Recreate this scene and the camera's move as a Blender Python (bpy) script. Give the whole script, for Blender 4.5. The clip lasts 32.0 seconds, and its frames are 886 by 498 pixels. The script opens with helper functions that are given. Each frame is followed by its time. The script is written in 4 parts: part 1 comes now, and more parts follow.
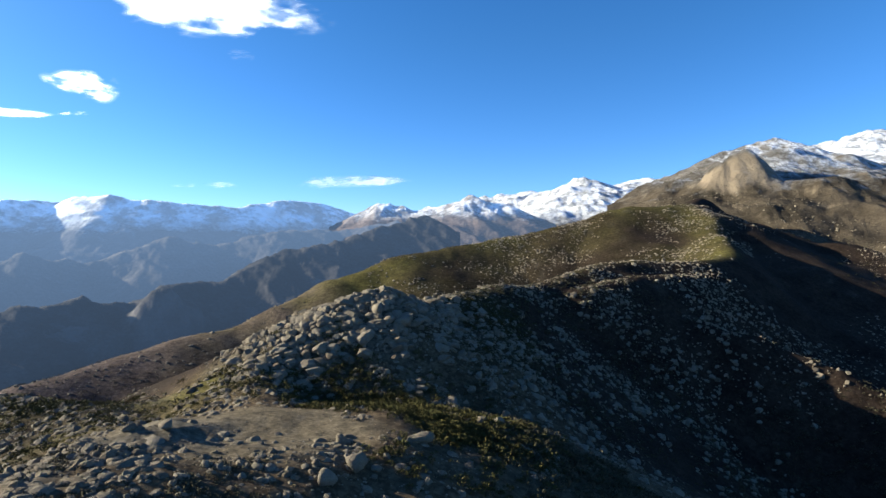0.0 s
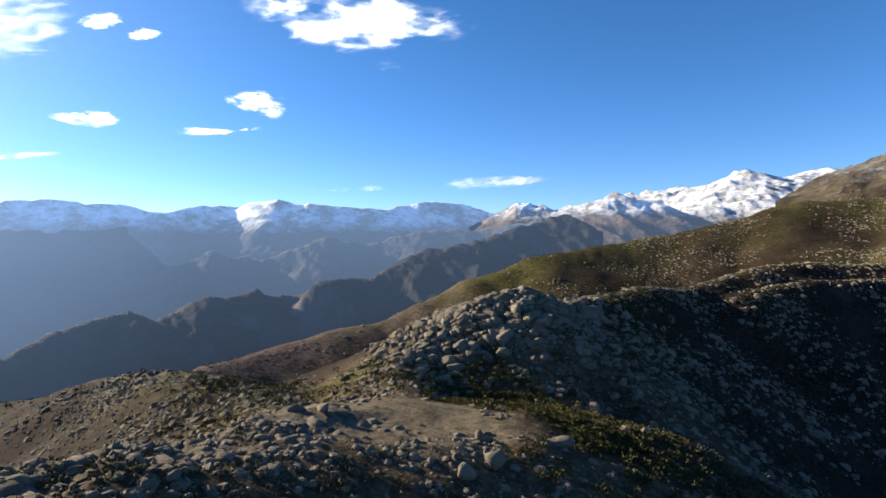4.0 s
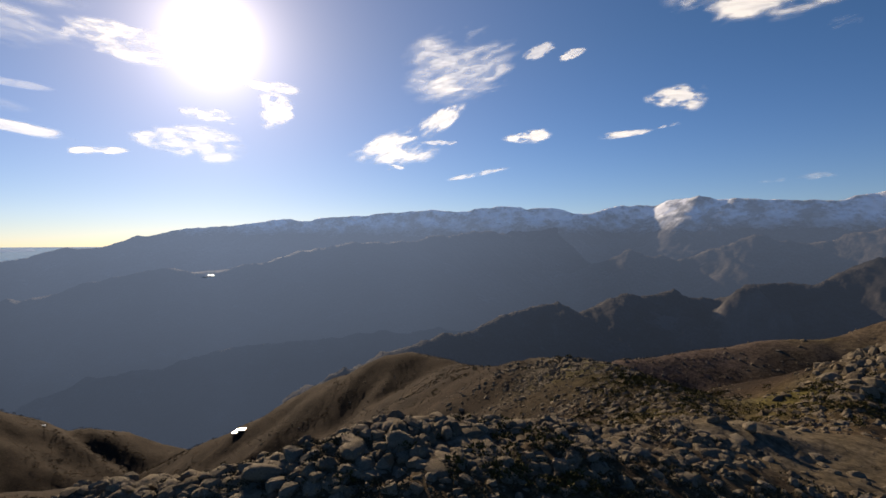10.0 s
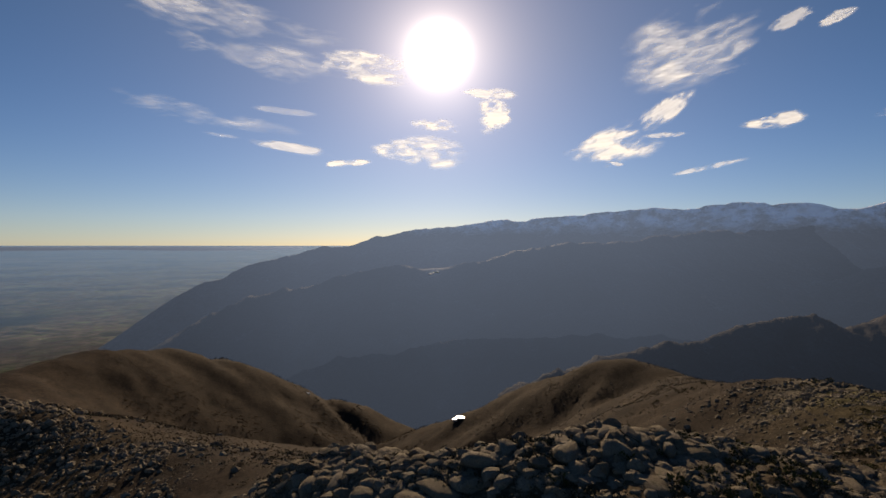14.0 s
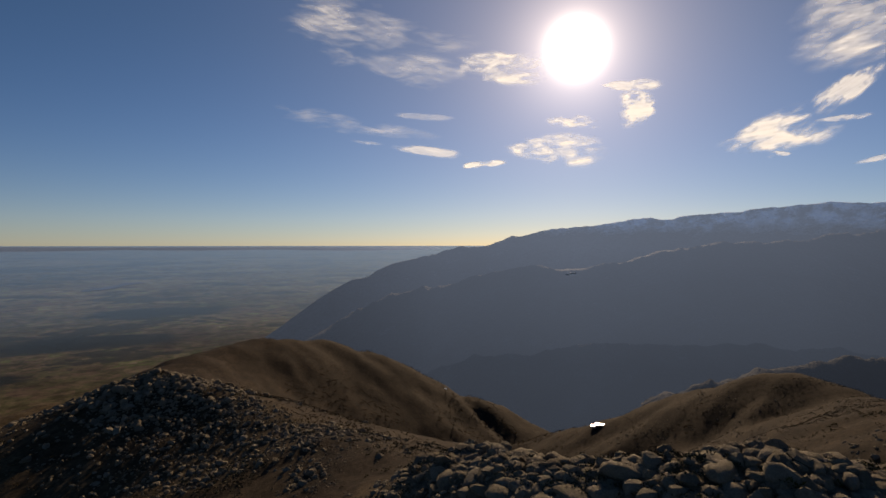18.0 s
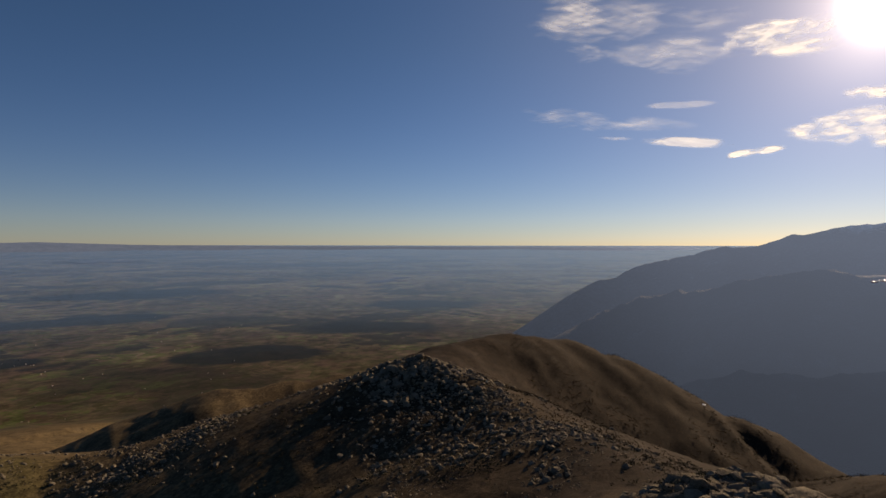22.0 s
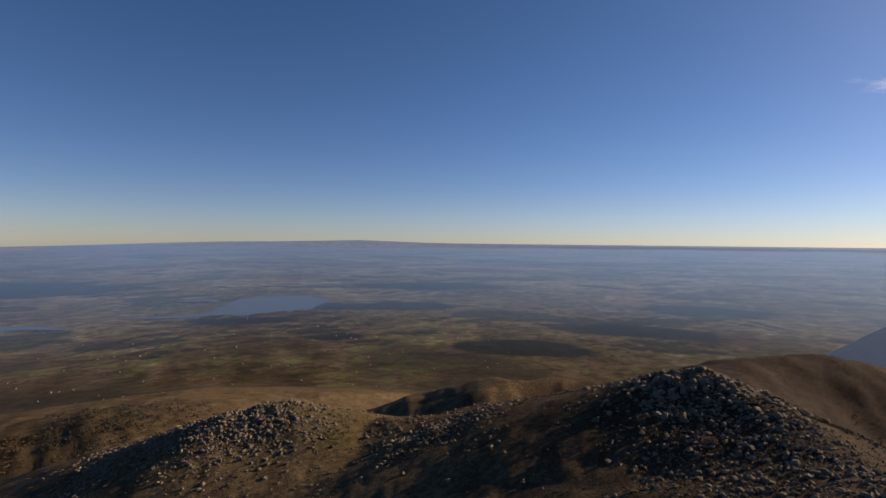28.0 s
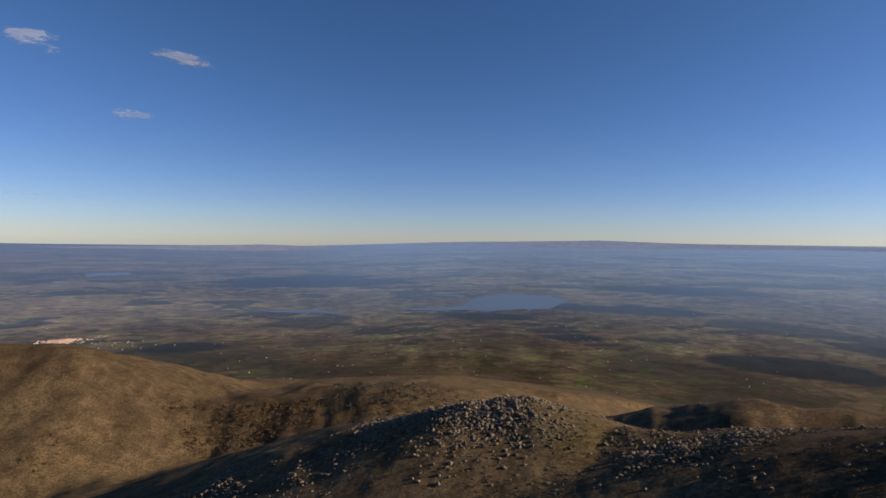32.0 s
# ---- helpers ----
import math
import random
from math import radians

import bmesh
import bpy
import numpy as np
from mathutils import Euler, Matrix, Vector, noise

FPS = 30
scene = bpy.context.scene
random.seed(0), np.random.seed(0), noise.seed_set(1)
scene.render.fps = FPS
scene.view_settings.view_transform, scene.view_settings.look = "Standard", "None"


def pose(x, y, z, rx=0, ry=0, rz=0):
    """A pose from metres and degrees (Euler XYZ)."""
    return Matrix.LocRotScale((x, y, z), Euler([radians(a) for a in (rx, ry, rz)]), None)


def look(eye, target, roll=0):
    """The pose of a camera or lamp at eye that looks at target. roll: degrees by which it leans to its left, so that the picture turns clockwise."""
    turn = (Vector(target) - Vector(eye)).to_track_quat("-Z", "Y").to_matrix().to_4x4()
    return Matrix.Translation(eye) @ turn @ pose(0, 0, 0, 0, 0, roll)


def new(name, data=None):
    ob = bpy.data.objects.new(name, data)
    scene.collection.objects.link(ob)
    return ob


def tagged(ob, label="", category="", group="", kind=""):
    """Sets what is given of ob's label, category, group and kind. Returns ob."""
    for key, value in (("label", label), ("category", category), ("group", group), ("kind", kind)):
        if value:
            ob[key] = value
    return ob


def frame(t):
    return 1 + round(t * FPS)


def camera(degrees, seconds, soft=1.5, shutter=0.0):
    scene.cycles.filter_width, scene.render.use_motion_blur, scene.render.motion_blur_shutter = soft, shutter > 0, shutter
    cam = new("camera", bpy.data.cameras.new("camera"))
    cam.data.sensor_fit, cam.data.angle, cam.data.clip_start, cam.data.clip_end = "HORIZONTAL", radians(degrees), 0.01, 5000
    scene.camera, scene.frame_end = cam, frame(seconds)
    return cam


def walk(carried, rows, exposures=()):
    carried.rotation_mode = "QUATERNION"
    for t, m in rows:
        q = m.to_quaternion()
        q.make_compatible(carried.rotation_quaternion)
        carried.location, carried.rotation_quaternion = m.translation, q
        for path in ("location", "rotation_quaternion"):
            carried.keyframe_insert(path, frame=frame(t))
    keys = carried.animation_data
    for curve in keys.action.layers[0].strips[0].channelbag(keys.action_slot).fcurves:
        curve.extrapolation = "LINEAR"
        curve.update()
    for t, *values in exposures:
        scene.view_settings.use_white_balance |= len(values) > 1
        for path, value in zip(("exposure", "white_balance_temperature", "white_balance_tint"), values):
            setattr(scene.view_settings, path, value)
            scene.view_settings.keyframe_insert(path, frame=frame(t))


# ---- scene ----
cam = camera(79.05, 32.0)
# seconds, heading (degrees clockwise from +y), tilt up, lean to the left: the camera hovers and turns
TURN = [
    (0.0, 0.00, -0.64, -0.43), (0.5, -1.56, -0.63, -0.43), (1.0, -3.28, -0.63, -0.42), (1.5, -5.01, -0.62, -0.41),
    (2.0, -6.84, -0.60, -0.42), (2.5, -8.47, -0.58, -0.43), (4.5, -17.36, -0.56, -0.43), (5.0, -20.07, -0.54, -0.45),
    (5.5, -22.76, -0.51, -0.47), (6.0, -25.84, -0.49, -0.47), (6.5, -28.94, -0.47, -0.46), (7.0, -32.87, -0.46, -0.44),
    (7.5, -37.25, -0.46, -0.43), (8.0, -41.79, -0.45, -0.40), (8.5, -45.68, -0.45, -0.36), (9.0, -49.99, -0.44, -0.36),
    (9.5, -53.54, -0.43, -0.36), (10.0, -57.24, -0.41, -0.32), (10.5, -60.44, -0.40, -0.30), (11.0, -63.17, -0.39, -0.27),
    (11.5, -65.92, -0.38, -0.22), (12.0, -68.57, -0.37, -0.16), (12.5, -71.63, -0.36, -0.11), (13.0, -74.55, -0.35, -0.06),
    (13.5, -77.44, -0.34, -0.02), (14.0, -79.86, -0.34, 0.00), (14.5, -82.25, -0.34, -0.01), (15.0, -84.36, -0.33, -0.04),
    (15.5, -86.53, -0.33, -0.07), (17.5, -92.61, -0.33, -0.07), (18.0, -94.24, -0.33, -0.07), (18.5, -97.67, -0.33, -0.03),
    (19.0, -101.95, -0.34, 0.02), (19.5, -106.64, -0.34, 0.04), (20.0, -109.47, -0.35, 0.05), (20.5, -111.86, -0.35, 0.07),
    (21.0, -114.04, -0.34, 0.06), (21.5, -117.43, -0.35, 0.05), (22.0, -119.98, -0.36, 0.07), (22.5, -122.30, -0.36, 0.09),
    (23.0, -124.47, -0.36, 0.10), (23.5, -125.77, -0.36, 0.12), (24.0, -127.12, -0.39, 0.22), (24.5, -128.32, -0.42, 0.30),
    (26.5, -138.76, -0.46, 0.39), (27.0, -142.36, -0.51, 0.50), (27.5, -145.19, -0.56, 0.61), (28.0, -148.24, -0.60, 0.64),
    (28.5, -151.18, -0.63, 0.67), (29.0, -154.18, -0.67, 0.68), (29.5, -156.79, -0.70, 0.71), (30.0, -159.69, -0.74, 0.73),
    (30.5, -162.91, -0.78, 0.74), (31.0, -166.60, -0.82, 0.76), (31.5, -170.02, -0.84, 0.78), (32.0, -173.33, -0.87, 0.76)]
walk(cam, [(t, pose(0, 0, 0, 90 + tilt, 0, -head) @ pose(0, 0, 0, 0, 0, lean)) for t, head, tilt, lean in TURN],
     exposures=[(0.0, 1.65, 6200, 4), (5.0, 1.4, 6800, 10), (9.0, 0.55, 7750, 16), (13.0, 0.10, 8450, 17), (19.0, -0.12, 8850, 19), (24.0, 0.20, 9000, 22), (28.0, 0.48, 8100, 24), (32.0, 0.66, 7500, 22)])

# ---- world, sun ----
SUN_HEAD, SUN_UP = -80.3, 19.6


def polar(head, up, d):
    """A point by its heading, its elevation as seen from the hovering point, and its distance over the ground."""
    a = radians(head)
    return Vector((d * math.sin(a), d * math.cos(a), d * math.tan(radians(up))))


to_sun = polar(SUN_HEAD, SUN_UP, 1).normalized()
world = bpy.data.worlds.new("sky")
scene.world = world
world.use_nodes = True
wn, wl = world.node_tree.nodes, world.node_tree.links
wn.clear()
w_out = wn.new("ShaderNodeOutputWorld")
w_bg = wn.new("ShaderNodeBackground")
w_sky = wn.new("ShaderNodeTexSky")
w_sky.sky_type, w_sky.sun_disc = "NISHITA", False
w_sky.sun_elevation, w_sky.sun_rotation = radians(SUN_UP), radians(SUN_HEAD)
w_sky.altitude, w_sky.air_density, w_sky.dust_density, w_sky.ozone_density = 1500, 1.0, 0.3, 3.0
w_bg.inputs["Strength"].default_value = 0.065
w_tc = wn.new("ShaderNodeTexCoord")
w_dot = wn.new("ShaderNodeVectorMath")
w_dot.operation = "DOT_PRODUCT"
w_dot.inputs[1].default_value = to_sun
wl.new(w_tc.outputs["Generated"], w_dot.inputs[0])


def glow(power, strength, colour):
    """The bright sky round the sun."""
    a, b, c = wn.new("ShaderNodeMath"), wn.new("ShaderNodeMath"), wn.new("ShaderNodeVectorMath")
    a.operation = "MAXIMUM"
    a.inputs[1].default_value = 0
    wl.new(w_dot.outputs["Value"], a.inputs[0])
    b.operation = "POWER"
    b.inputs[1].default_value = power
    wl.new(a.outputs[0], b.inputs[0])
    c.operation = "SCALE"
    c.inputs[0].default_value = [v * strength for v in colour]
    wl.new(b.outputs[0], c.inputs["Scale"])
    return c.outputs[0]


w_sat = wn.new("ShaderNodeHueSaturation")
w_sat.inputs["Saturation"].default_value = 1.22
wl.new(w_sky.outputs[0], w_sat.inputs["Color"])
w_xyz = wn.new("ShaderNodeSeparateXYZ")
wl.new(w_tc.outputs["Generated"], w_xyz.inputs[0])
w_ramp = wn.new("ShaderNodeValToRGB")
for stop, (at, c) in zip(w_ramp.color_ramp.elements, ((0.0, (0.70, 0.83, 1.16, 1)), (0.35, (0.80, 0.86, 1.0, 1)))):
    stop.position, stop.color = at, c
wl.new(w_xyz.outputs[2], w_ramp.inputs[0])
w_tint = wn.new("ShaderNodeVectorMath")
w_tint.operation = "MULTIPLY"
wl.new(w_sat.outputs[0], w_tint.inputs[0])
wl.new(w_ramp.outputs[0], w_tint.inputs[1])
w_sum = w_tint.outputs[0]
for args in ((1900, 80, (1, 0.96, 0.95)), (340, 9, (1, 0.95, 0.96)), (90, 4.2, (1, 0.93, 0.97)), (12, 1.5, (1, 0.90, 0.95)), (4, 0.32, (0.8, 0.92, 1.0))):
    add = wn.new("ShaderNodeVectorMath")
    wl.new(w_sum, add.inputs[0])
    wl.new(glow(*args), add.inputs[1])
    w_sum = add.outputs[0]
wl.new(w_sum, w_bg.inputs["Color"])
wl.new(w_bg.outputs[0], w_out.inputs["Surface"])

sun = new("sun", bpy.data.lights.new("sun", "SUN"))
sun.data.energy, sun.data.angle, sun.data.color = 5.0, radians(0.53), (1.0, 0.88, 0.70)
sun.matrix_world = look(to_sun * 100, (0, 0, 0))


# ---- materials ----
class Mat:
    """A node material with short ways to add nodes."""

    def __init__(self, name, rough=0.9):
        self.m = bpy.data.materials.new(name)
        self.m.use_nodes = True
        self.n, self.l = self.m.node_tree.nodes, self.m.node_tree.links
        self.bsdf = self.n["Principled BSDF"]
        self.out = self.n["Material Output"]
        self.bsdf.inputs["Roughness"].default_value = rough
        self.bsdf.inputs["Specular IOR Level"].default_value = 0.03

    def put(self, socket, value):
        if hasattr(value, "links"):
            self.l.new(value, socket)
        elif isinstance(value, (tuple, list)) and len(value) == 3 and socket.type == "RGBA":
            socket.default_value = (*value, 1)
        else:
            socket.default_value = value

    def position(self):
        return self.n.new("ShaderNodeNewGeometry").outputs["Position"]

    def attribute(self, name, out="Fac"):
        a = self.n.new("ShaderNodeAttribute")
        a.attribute_name = name
        return a.outputs[out]

    def noise(self, at, scale, detail=4, rough=0.55, stretch=None):
        if stretch:
            mp = self.n.new("ShaderNodeMapping")
            mp.inputs["Scale"].default_value = stretch
            self.l.new(at, mp.inputs[0])
            at = mp.outputs[0]
        t = self.n.new("ShaderNodeTexNoise")
        self.l.new(at, t.inputs["Vector"])
        t.inputs["Scale"].default_value, t.inputs["Detail"].default_value, t.inputs["Roughness"].default_value = scale, detail, rough
        return t.outputs["Fac"]

    def voronoi(self, at, scale, out="Color", feature="F1"):
        t = self.n.new("ShaderNodeTexVoronoi")
        t.feature = feature
        self.l.new(at, t.inputs["Vector"])
        t.inputs["Scale"].default_value = scale
        return t.outputs[out]

    def ramp(self, fac, *stops):
        r = self.n.new("ShaderNodeValToRGB")
        e = r.color_ramp.elements
        while len(e) < len(stops):
            e.new(0.5)
        for s, (at, c) in zip(e, stops):
            s.position = at
            s.color = (*c, 1) if isinstance(c, (tuple, list)) else (c, c, c, 1)
        self.l.new(fac, r.inputs[0])
        return r.outputs[0]

    def mix(self, fac, a, b, mode="MIX"):
        x = self.n.new("ShaderNodeMix")
        x.data_type, x.blend_type = "RGBA", mode
        for socket, v in zip((x.inputs[0], x.inputs[6], x.inputs[7]), (fac, a, b)):
            self.put(socket, v)
        return x.outputs[2]

    def math(self, op, a, b=0.5, c=None):
        x = self.n.new("ShaderNodeMath")
        x.operation = op
        for socket, v in zip(x.inputs, (a, b, c)):
            if v is not None:
                self.put(socket, v)
        return x.outputs[0]

    def bump(self, height, strength=0.5, distance=0.1):
        b = self.n.new("ShaderNodeBump")
        b.inputs["Strength"].default_value, b.inputs["Distance"].default_value = strength, distance
        self.l.new(height, b.inputs["Height"])
        self.l.new(b.outputs[0], self.bsdf.inputs["Normal"])

    def colour(self, value):
        self.put(self.bsdf.inputs["Base Color"], value)
        return self


def make_ground():
    """Hill soil, sandy in places, with grass and heath by the masks of the sheet, and the farmland of the plain with
    haze painted as sheen.
    """
    m = Mat("hill_ground", 0.95)
    p = m.position()
    big, mid, fine = m.noise(p, 0.02, 5), m.noise(p, 0.15, 5), m.noise(p, 1.3, 6, 0.65)
    soil = m.mix(mid, (0.090, 0.065, 0.040), (0.185, 0.134, 0.082))
    heath = m.mix(m.ramp(m.noise(p, 0.05, 6, 0.65), (0.35, 0.0), (0.65, 1.0)), (0.027, 0.019, 0.015), (0.062, 0.044, 0.031))
    pale = m.mix(m.ramp(m.noise(p, 0.035, 6, 0.65), (0.35, 0.0), (0.62, 1.0)), (0.098, 0.072, 0.062), (0.180, 0.137, 0.118))
    dry = m.mix(m.ramp(m.noise(p, 0.06, 6, 0.7), (0.35, 0.0), (0.65, 1.0)), (0.118, 0.087, 0.049), (0.275, 0.202, 0.110))
    grass = m.mix(m.ramp(m.noise(p, 0.09, 6, 0.7), (0.35, 0.0), (0.65, 1.0)), (0.075, 0.070, 0.022), (0.175, 0.152, 0.046))
    sand_and_sun = m.mix(mid, (0.150, 0.120, 0.078), (0.225, 0.182, 0.120))
    c = m.mix(m.attribute("heath"), soil, heath)
    c = m.mix(m.attribute("pale"), c, pale)
    c = m.mix(m.attribute("dry"), c, dry)
    c = m.mix(m.attribute("grass"), c, grass)
    c = m.mix(m.attribute("sand_and_sun"), c, sand_and_sun)
    stone = m.mix(mid, (0.139, 0.119, 0.090), (0.254, 0.221, 0.168))
    c = m.mix(m.attribute("bedrock"), c, stone)
    tuft = m.noise(p, 0.45, 6, 0.7)
    c = m.mix(0.75, c, m.ramp(tuft, (0.42, 0.4), (0.58, 1.0)), "MULTIPLY")
    c = m.mix(0.8, c, m.ramp(fine, (0.3, 0.25), (0.7, 1.0)), "MULTIPLY")
    k = m.attribute("land", "Vector")
    cells = m.mix(0.5, m.voronoi(k, 5.0), m.voronoi(k, 13.0))
    sep = m.n.new("ShaderNodeSeparateColor")
    m.l.new(cells, sep.inputs[0])
    patch = m.noise(k, 0.45, 8, 0.65)
    hue = m.math("MULTIPLY_ADD", sep.outputs[0], 0.22, m.math("MULTIPLY", m.noise(k, 1.9, 9, 0.76), 0.78))
    fields = m.ramp(hue, (0.30, (0.055, 0.043, 0.036)), (0.40, (0.150, 0.104, 0.074)), (0.48, (0.098, 0.096, 0.048)), (0.54, (0.185, 0.132, 0.092)), (0.60, (0.130, 0.162, 0.056)), (0.68, (0.30, 0.222, 0.160)))
    wood = m.ramp(m.noise(k, 0.9, 8, 0.68), (0.53, 0.0), (0.56, 1.0))
    belt = m.ramp(m.noise(k, 0.22, 8, 0.66), (0.53, 0.0), (0.57, 0.9))
    wood = m.math("MAXIMUM", wood, belt)
    fields = m.mix(0.85, fields, m.ramp(patch, (0.38, 0.35), (0.60, 1.25)), "MULTIPLY")
    fields = m.mix(0.8, fields, m.ramp(m.noise(k, 7.0, 6, 0.75), (0.40, 0.35), (0.60, 1.2)), "MULTIPLY")
    fields = m.mix(m.math("MULTIPLY", wood, 0.8), fields, (0.016, 0.020, 0.020))
    forest = m.ramp(m.math("ADD", m.attribute("forest"), m.math("MULTIPLY_ADD", m.noise(k, 1.3, 8, 0.7), 1.6, -0.8)), (0.30, 0.0), (0.55, 0.9))
    fields = m.mix(forest, fields, (0.014, 0.019, 0.022))
    c = m.mix(m.attribute("plain"), c, fields)
    m.colour(c)
    # a blue sheen on the far plain imitates distance haze
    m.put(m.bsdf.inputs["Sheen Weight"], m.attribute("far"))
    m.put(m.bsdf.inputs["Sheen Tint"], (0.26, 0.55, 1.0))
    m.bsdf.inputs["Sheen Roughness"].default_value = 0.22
    m.bump(m.mix(0.5, fine, mid), 0.6, 0.6)
    return m.m


def make_range(name, low, high, snow_low, snow_high, snow=1.0, haze_glow=0.0, fine=0.022, cliffs=0.0, melt=0.0):
    """Bare mountain slopes of two tones; snow lies above a ragged line; a bluish glow paints haze."""
    m = Mat(name, 0.95)
    p = m.position()
    n1, n2 = m.noise(p, 0.007, 8, 0.66), m.noise(p, 0.02, 8, 0.68)
    c = m.mix(m.ramp(n1, (0.35, 0.0), (0.65, 1.0)), low, high)
    c = m.mix(0.7, c, m.ramp(n2, (0.35, 0.3), (0.65, 1.0)), "MULTIPLY")
    c = m.mix(0.6, c, m.ramp(m.noise(p, fine * 4, 6, 0.7), (0.35, 0.35), (0.62, 1.0)), "MULTIPLY")
    slope = m.n.new("ShaderNodeSeparateXYZ")
    m.l.new(m.n.new("ShaderNodeNewGeometry").outputs["Normal"], slope.inputs[0])
    steep = m.ramp(slope.outputs[2], (0.60, 1.0), (0.78, 0.0))
    crag = m.math("MAXIMUM", m.ramp(m.noise(p, 0.012, 8, 0.7), (0.60, 0.0), (0.70, 0.4)), m.math("MULTIPLY", steep, cliffs))
    c = m.mix(crag, c, tuple(min(0.4, v * 2.2) for v in high))
    sep = m.n.new("ShaderNodeSeparateXYZ")
    m.l.new(p, sep.inputs[0])
    line = m.math("ADD", sep.outputs[2], m.math("MULTIPLY_ADD", n2, (snow_high - snow_low) * 1.6, -(snow_high - snow_low) * 0.8))
    rng = m.n.new("ShaderNodeMapRange")
    m.l.new(line, rng.inputs[0])
    rng.inputs[1].default_value, rng.inputs[2].default_value = snow_low, snow_high
    bare = m.math("MULTIPLY", m.ramp(m.noise(p, fine, 8, 0.72), (0.42, 0.25), (0.56, 1.0)), m.math("MULTIPLY_ADD", steep, -0.85, 1.0))
    f = m.math("MULTIPLY", m.math("MULTIPLY", rng.outputs[0], bare), snow)
    if melt:  # snow has gone from the slopes that face the afternoon sun
        f = m.math("MULTIPLY", f, m.ramp(m.math("MULTIPLY_ADD", slope.outputs[0], 0.5, 0.5), (0.33, 1.0 - melt), (0.50, 1.0)))
    m.colour(m.mix(f, c, (0.80, 0.83, 0.88)))
    if haze_glow:  # haze is painted on: the slope itself gives off a bluish glow
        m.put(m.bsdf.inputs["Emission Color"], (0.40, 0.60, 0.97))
        m.put(m.bsdf.inputs["Emission Strength"], m.math("MULTIPLY", m.attribute("painted_haze"), haze_glow))
    m.bump(n2, 0.8, 12)
    return m.m


def make_rock(name="granite", tint=(1, 1, 1)):
    m = Mat(name, 0.88)
    p = m.position()
    o = m.n.new("ShaderNodeObjectInfo").outputs["Random"]
    isl = m.n.new("ShaderNodeNewGeometry").outputs["Random Per Island"]
    n1, n2 = m.noise(p, 0.7, 5, 0.6), m.noise(p, 5.0, 6, 0.7)
    c = m.mix(n1, tuple(v * t for v, t in zip((0.160, 0.140, 0.112), tint)), tuple(v * t for v, t in zip((0.295, 0.262, 0.212), tint)))
    c = m.mix(m.ramp(m.noise(p, 1.8, 5, 0.65), (0.52, 0.0), (0.68, 0.55)), c, (0.20, 0.20, 0.13))
    c = m.mix(0.7, c, m.ramp(n2, (0.3, 0.4), (0.65, 1.0)), "MULTIPLY")
    c = m.mix(1.0, c, m.ramp(m.math("FRACT", m.math("ADD", o, isl)), (0.0, (0.56, 0.51, 0.46)), (0.45, (0.82, 0.77, 0.70)), (1.0, (0.90, 0.87, 0.83))), "MULTIPLY")
    m.colour(c)
    m.bump(m.mix(0.5, n2, m.noise(p, 1.6, 6, 0.7)), 0.9, 0.35)
    return m.m


def make_leaf(name, a, b):
    m = Mat(name, 0.8)
    isl = m.n.new("ShaderNodeNewGeometry").outputs["Random Per Island"]
    m.colour(m.mix(isl, a, b))
    return m.m


def make_plain(name, c, rough=0.8, metal=0.0):
    m = Mat(name, rough)
    n = m.noise(m.position(), 0.8, 4)
    m.colour(m.mix(n, tuple(v * 0.8 for v in c), c))
    m.bsdf.inputs["Metallic"].default_value = metal
    return m.m


def make_water():
    m = Mat("lake_water", 0.25)
    m.colour((0.07, 0.11, 0.15))
    # the same imitated haze as on the plain, painted over the water as sheen
    m.bsdf.inputs["Sheen Weight"].default_value, m.bsdf.inputs["Sheen Roughness"].default_value = 0.55, 0.22
    m.put(m.bsdf.inputs["Sheen Tint"], (0.45, 0.66, 1.0))
    m.bsdf.inputs["Specular IOR Level"].default_value = 0.5
    m.bump(m.noise(m.position(), 0.05, 3), 0.1, 1)
    return m.m


def make_cloud():
    """Thin lit vapour: it lets light through by its density."""
    m = Mat("cloud_vapour", 1.0)
    mixer, clear, thin, both = (m.n.new("ShaderNode" + k) for k in ("MixShader", "BsdfTransparent", "BsdfTranslucent", "MixShader"))
    white = m.n.new("ShaderNodeBsdfDiffuse")
    white.inputs[0].default_value = thin.inputs[0].default_value = (0.80, 0.89, 1.0, 1)
    both.inputs[0].default_value = 0.75
    m.l.new(white.outputs[0], both.inputs[1])
    m.l.new(thin.outputs[0], both.inputs[2])
    flow = m.attribute("flow", "Vector")
    comb = m.ramp(m.noise(flow, 0.9, 6, 0.58), (0.28, 0.0), (0.70, 1.0))
    v = m.attribute("vapour")
    thick = m.math("MULTIPLY", v, m.math("ADD", m.math("MULTIPLY", v, 0.55), m.math("MULTIPLY_ADD", comb, 0.50, 0.10)))
    fac = m.n.new("ShaderNodeClamp")
    m.l.new(thick, fac.inputs[0])
    m.l.new(fac.outputs[0], mixer.inputs[0])
    m.l.new(clear.outputs[0], mixer.inputs[1])
    m.l.new(both.outputs[0], mixer.inputs[2])
    m.l.new(mixer.outputs[0], m.out.inputs["Surface"])
    return m.m


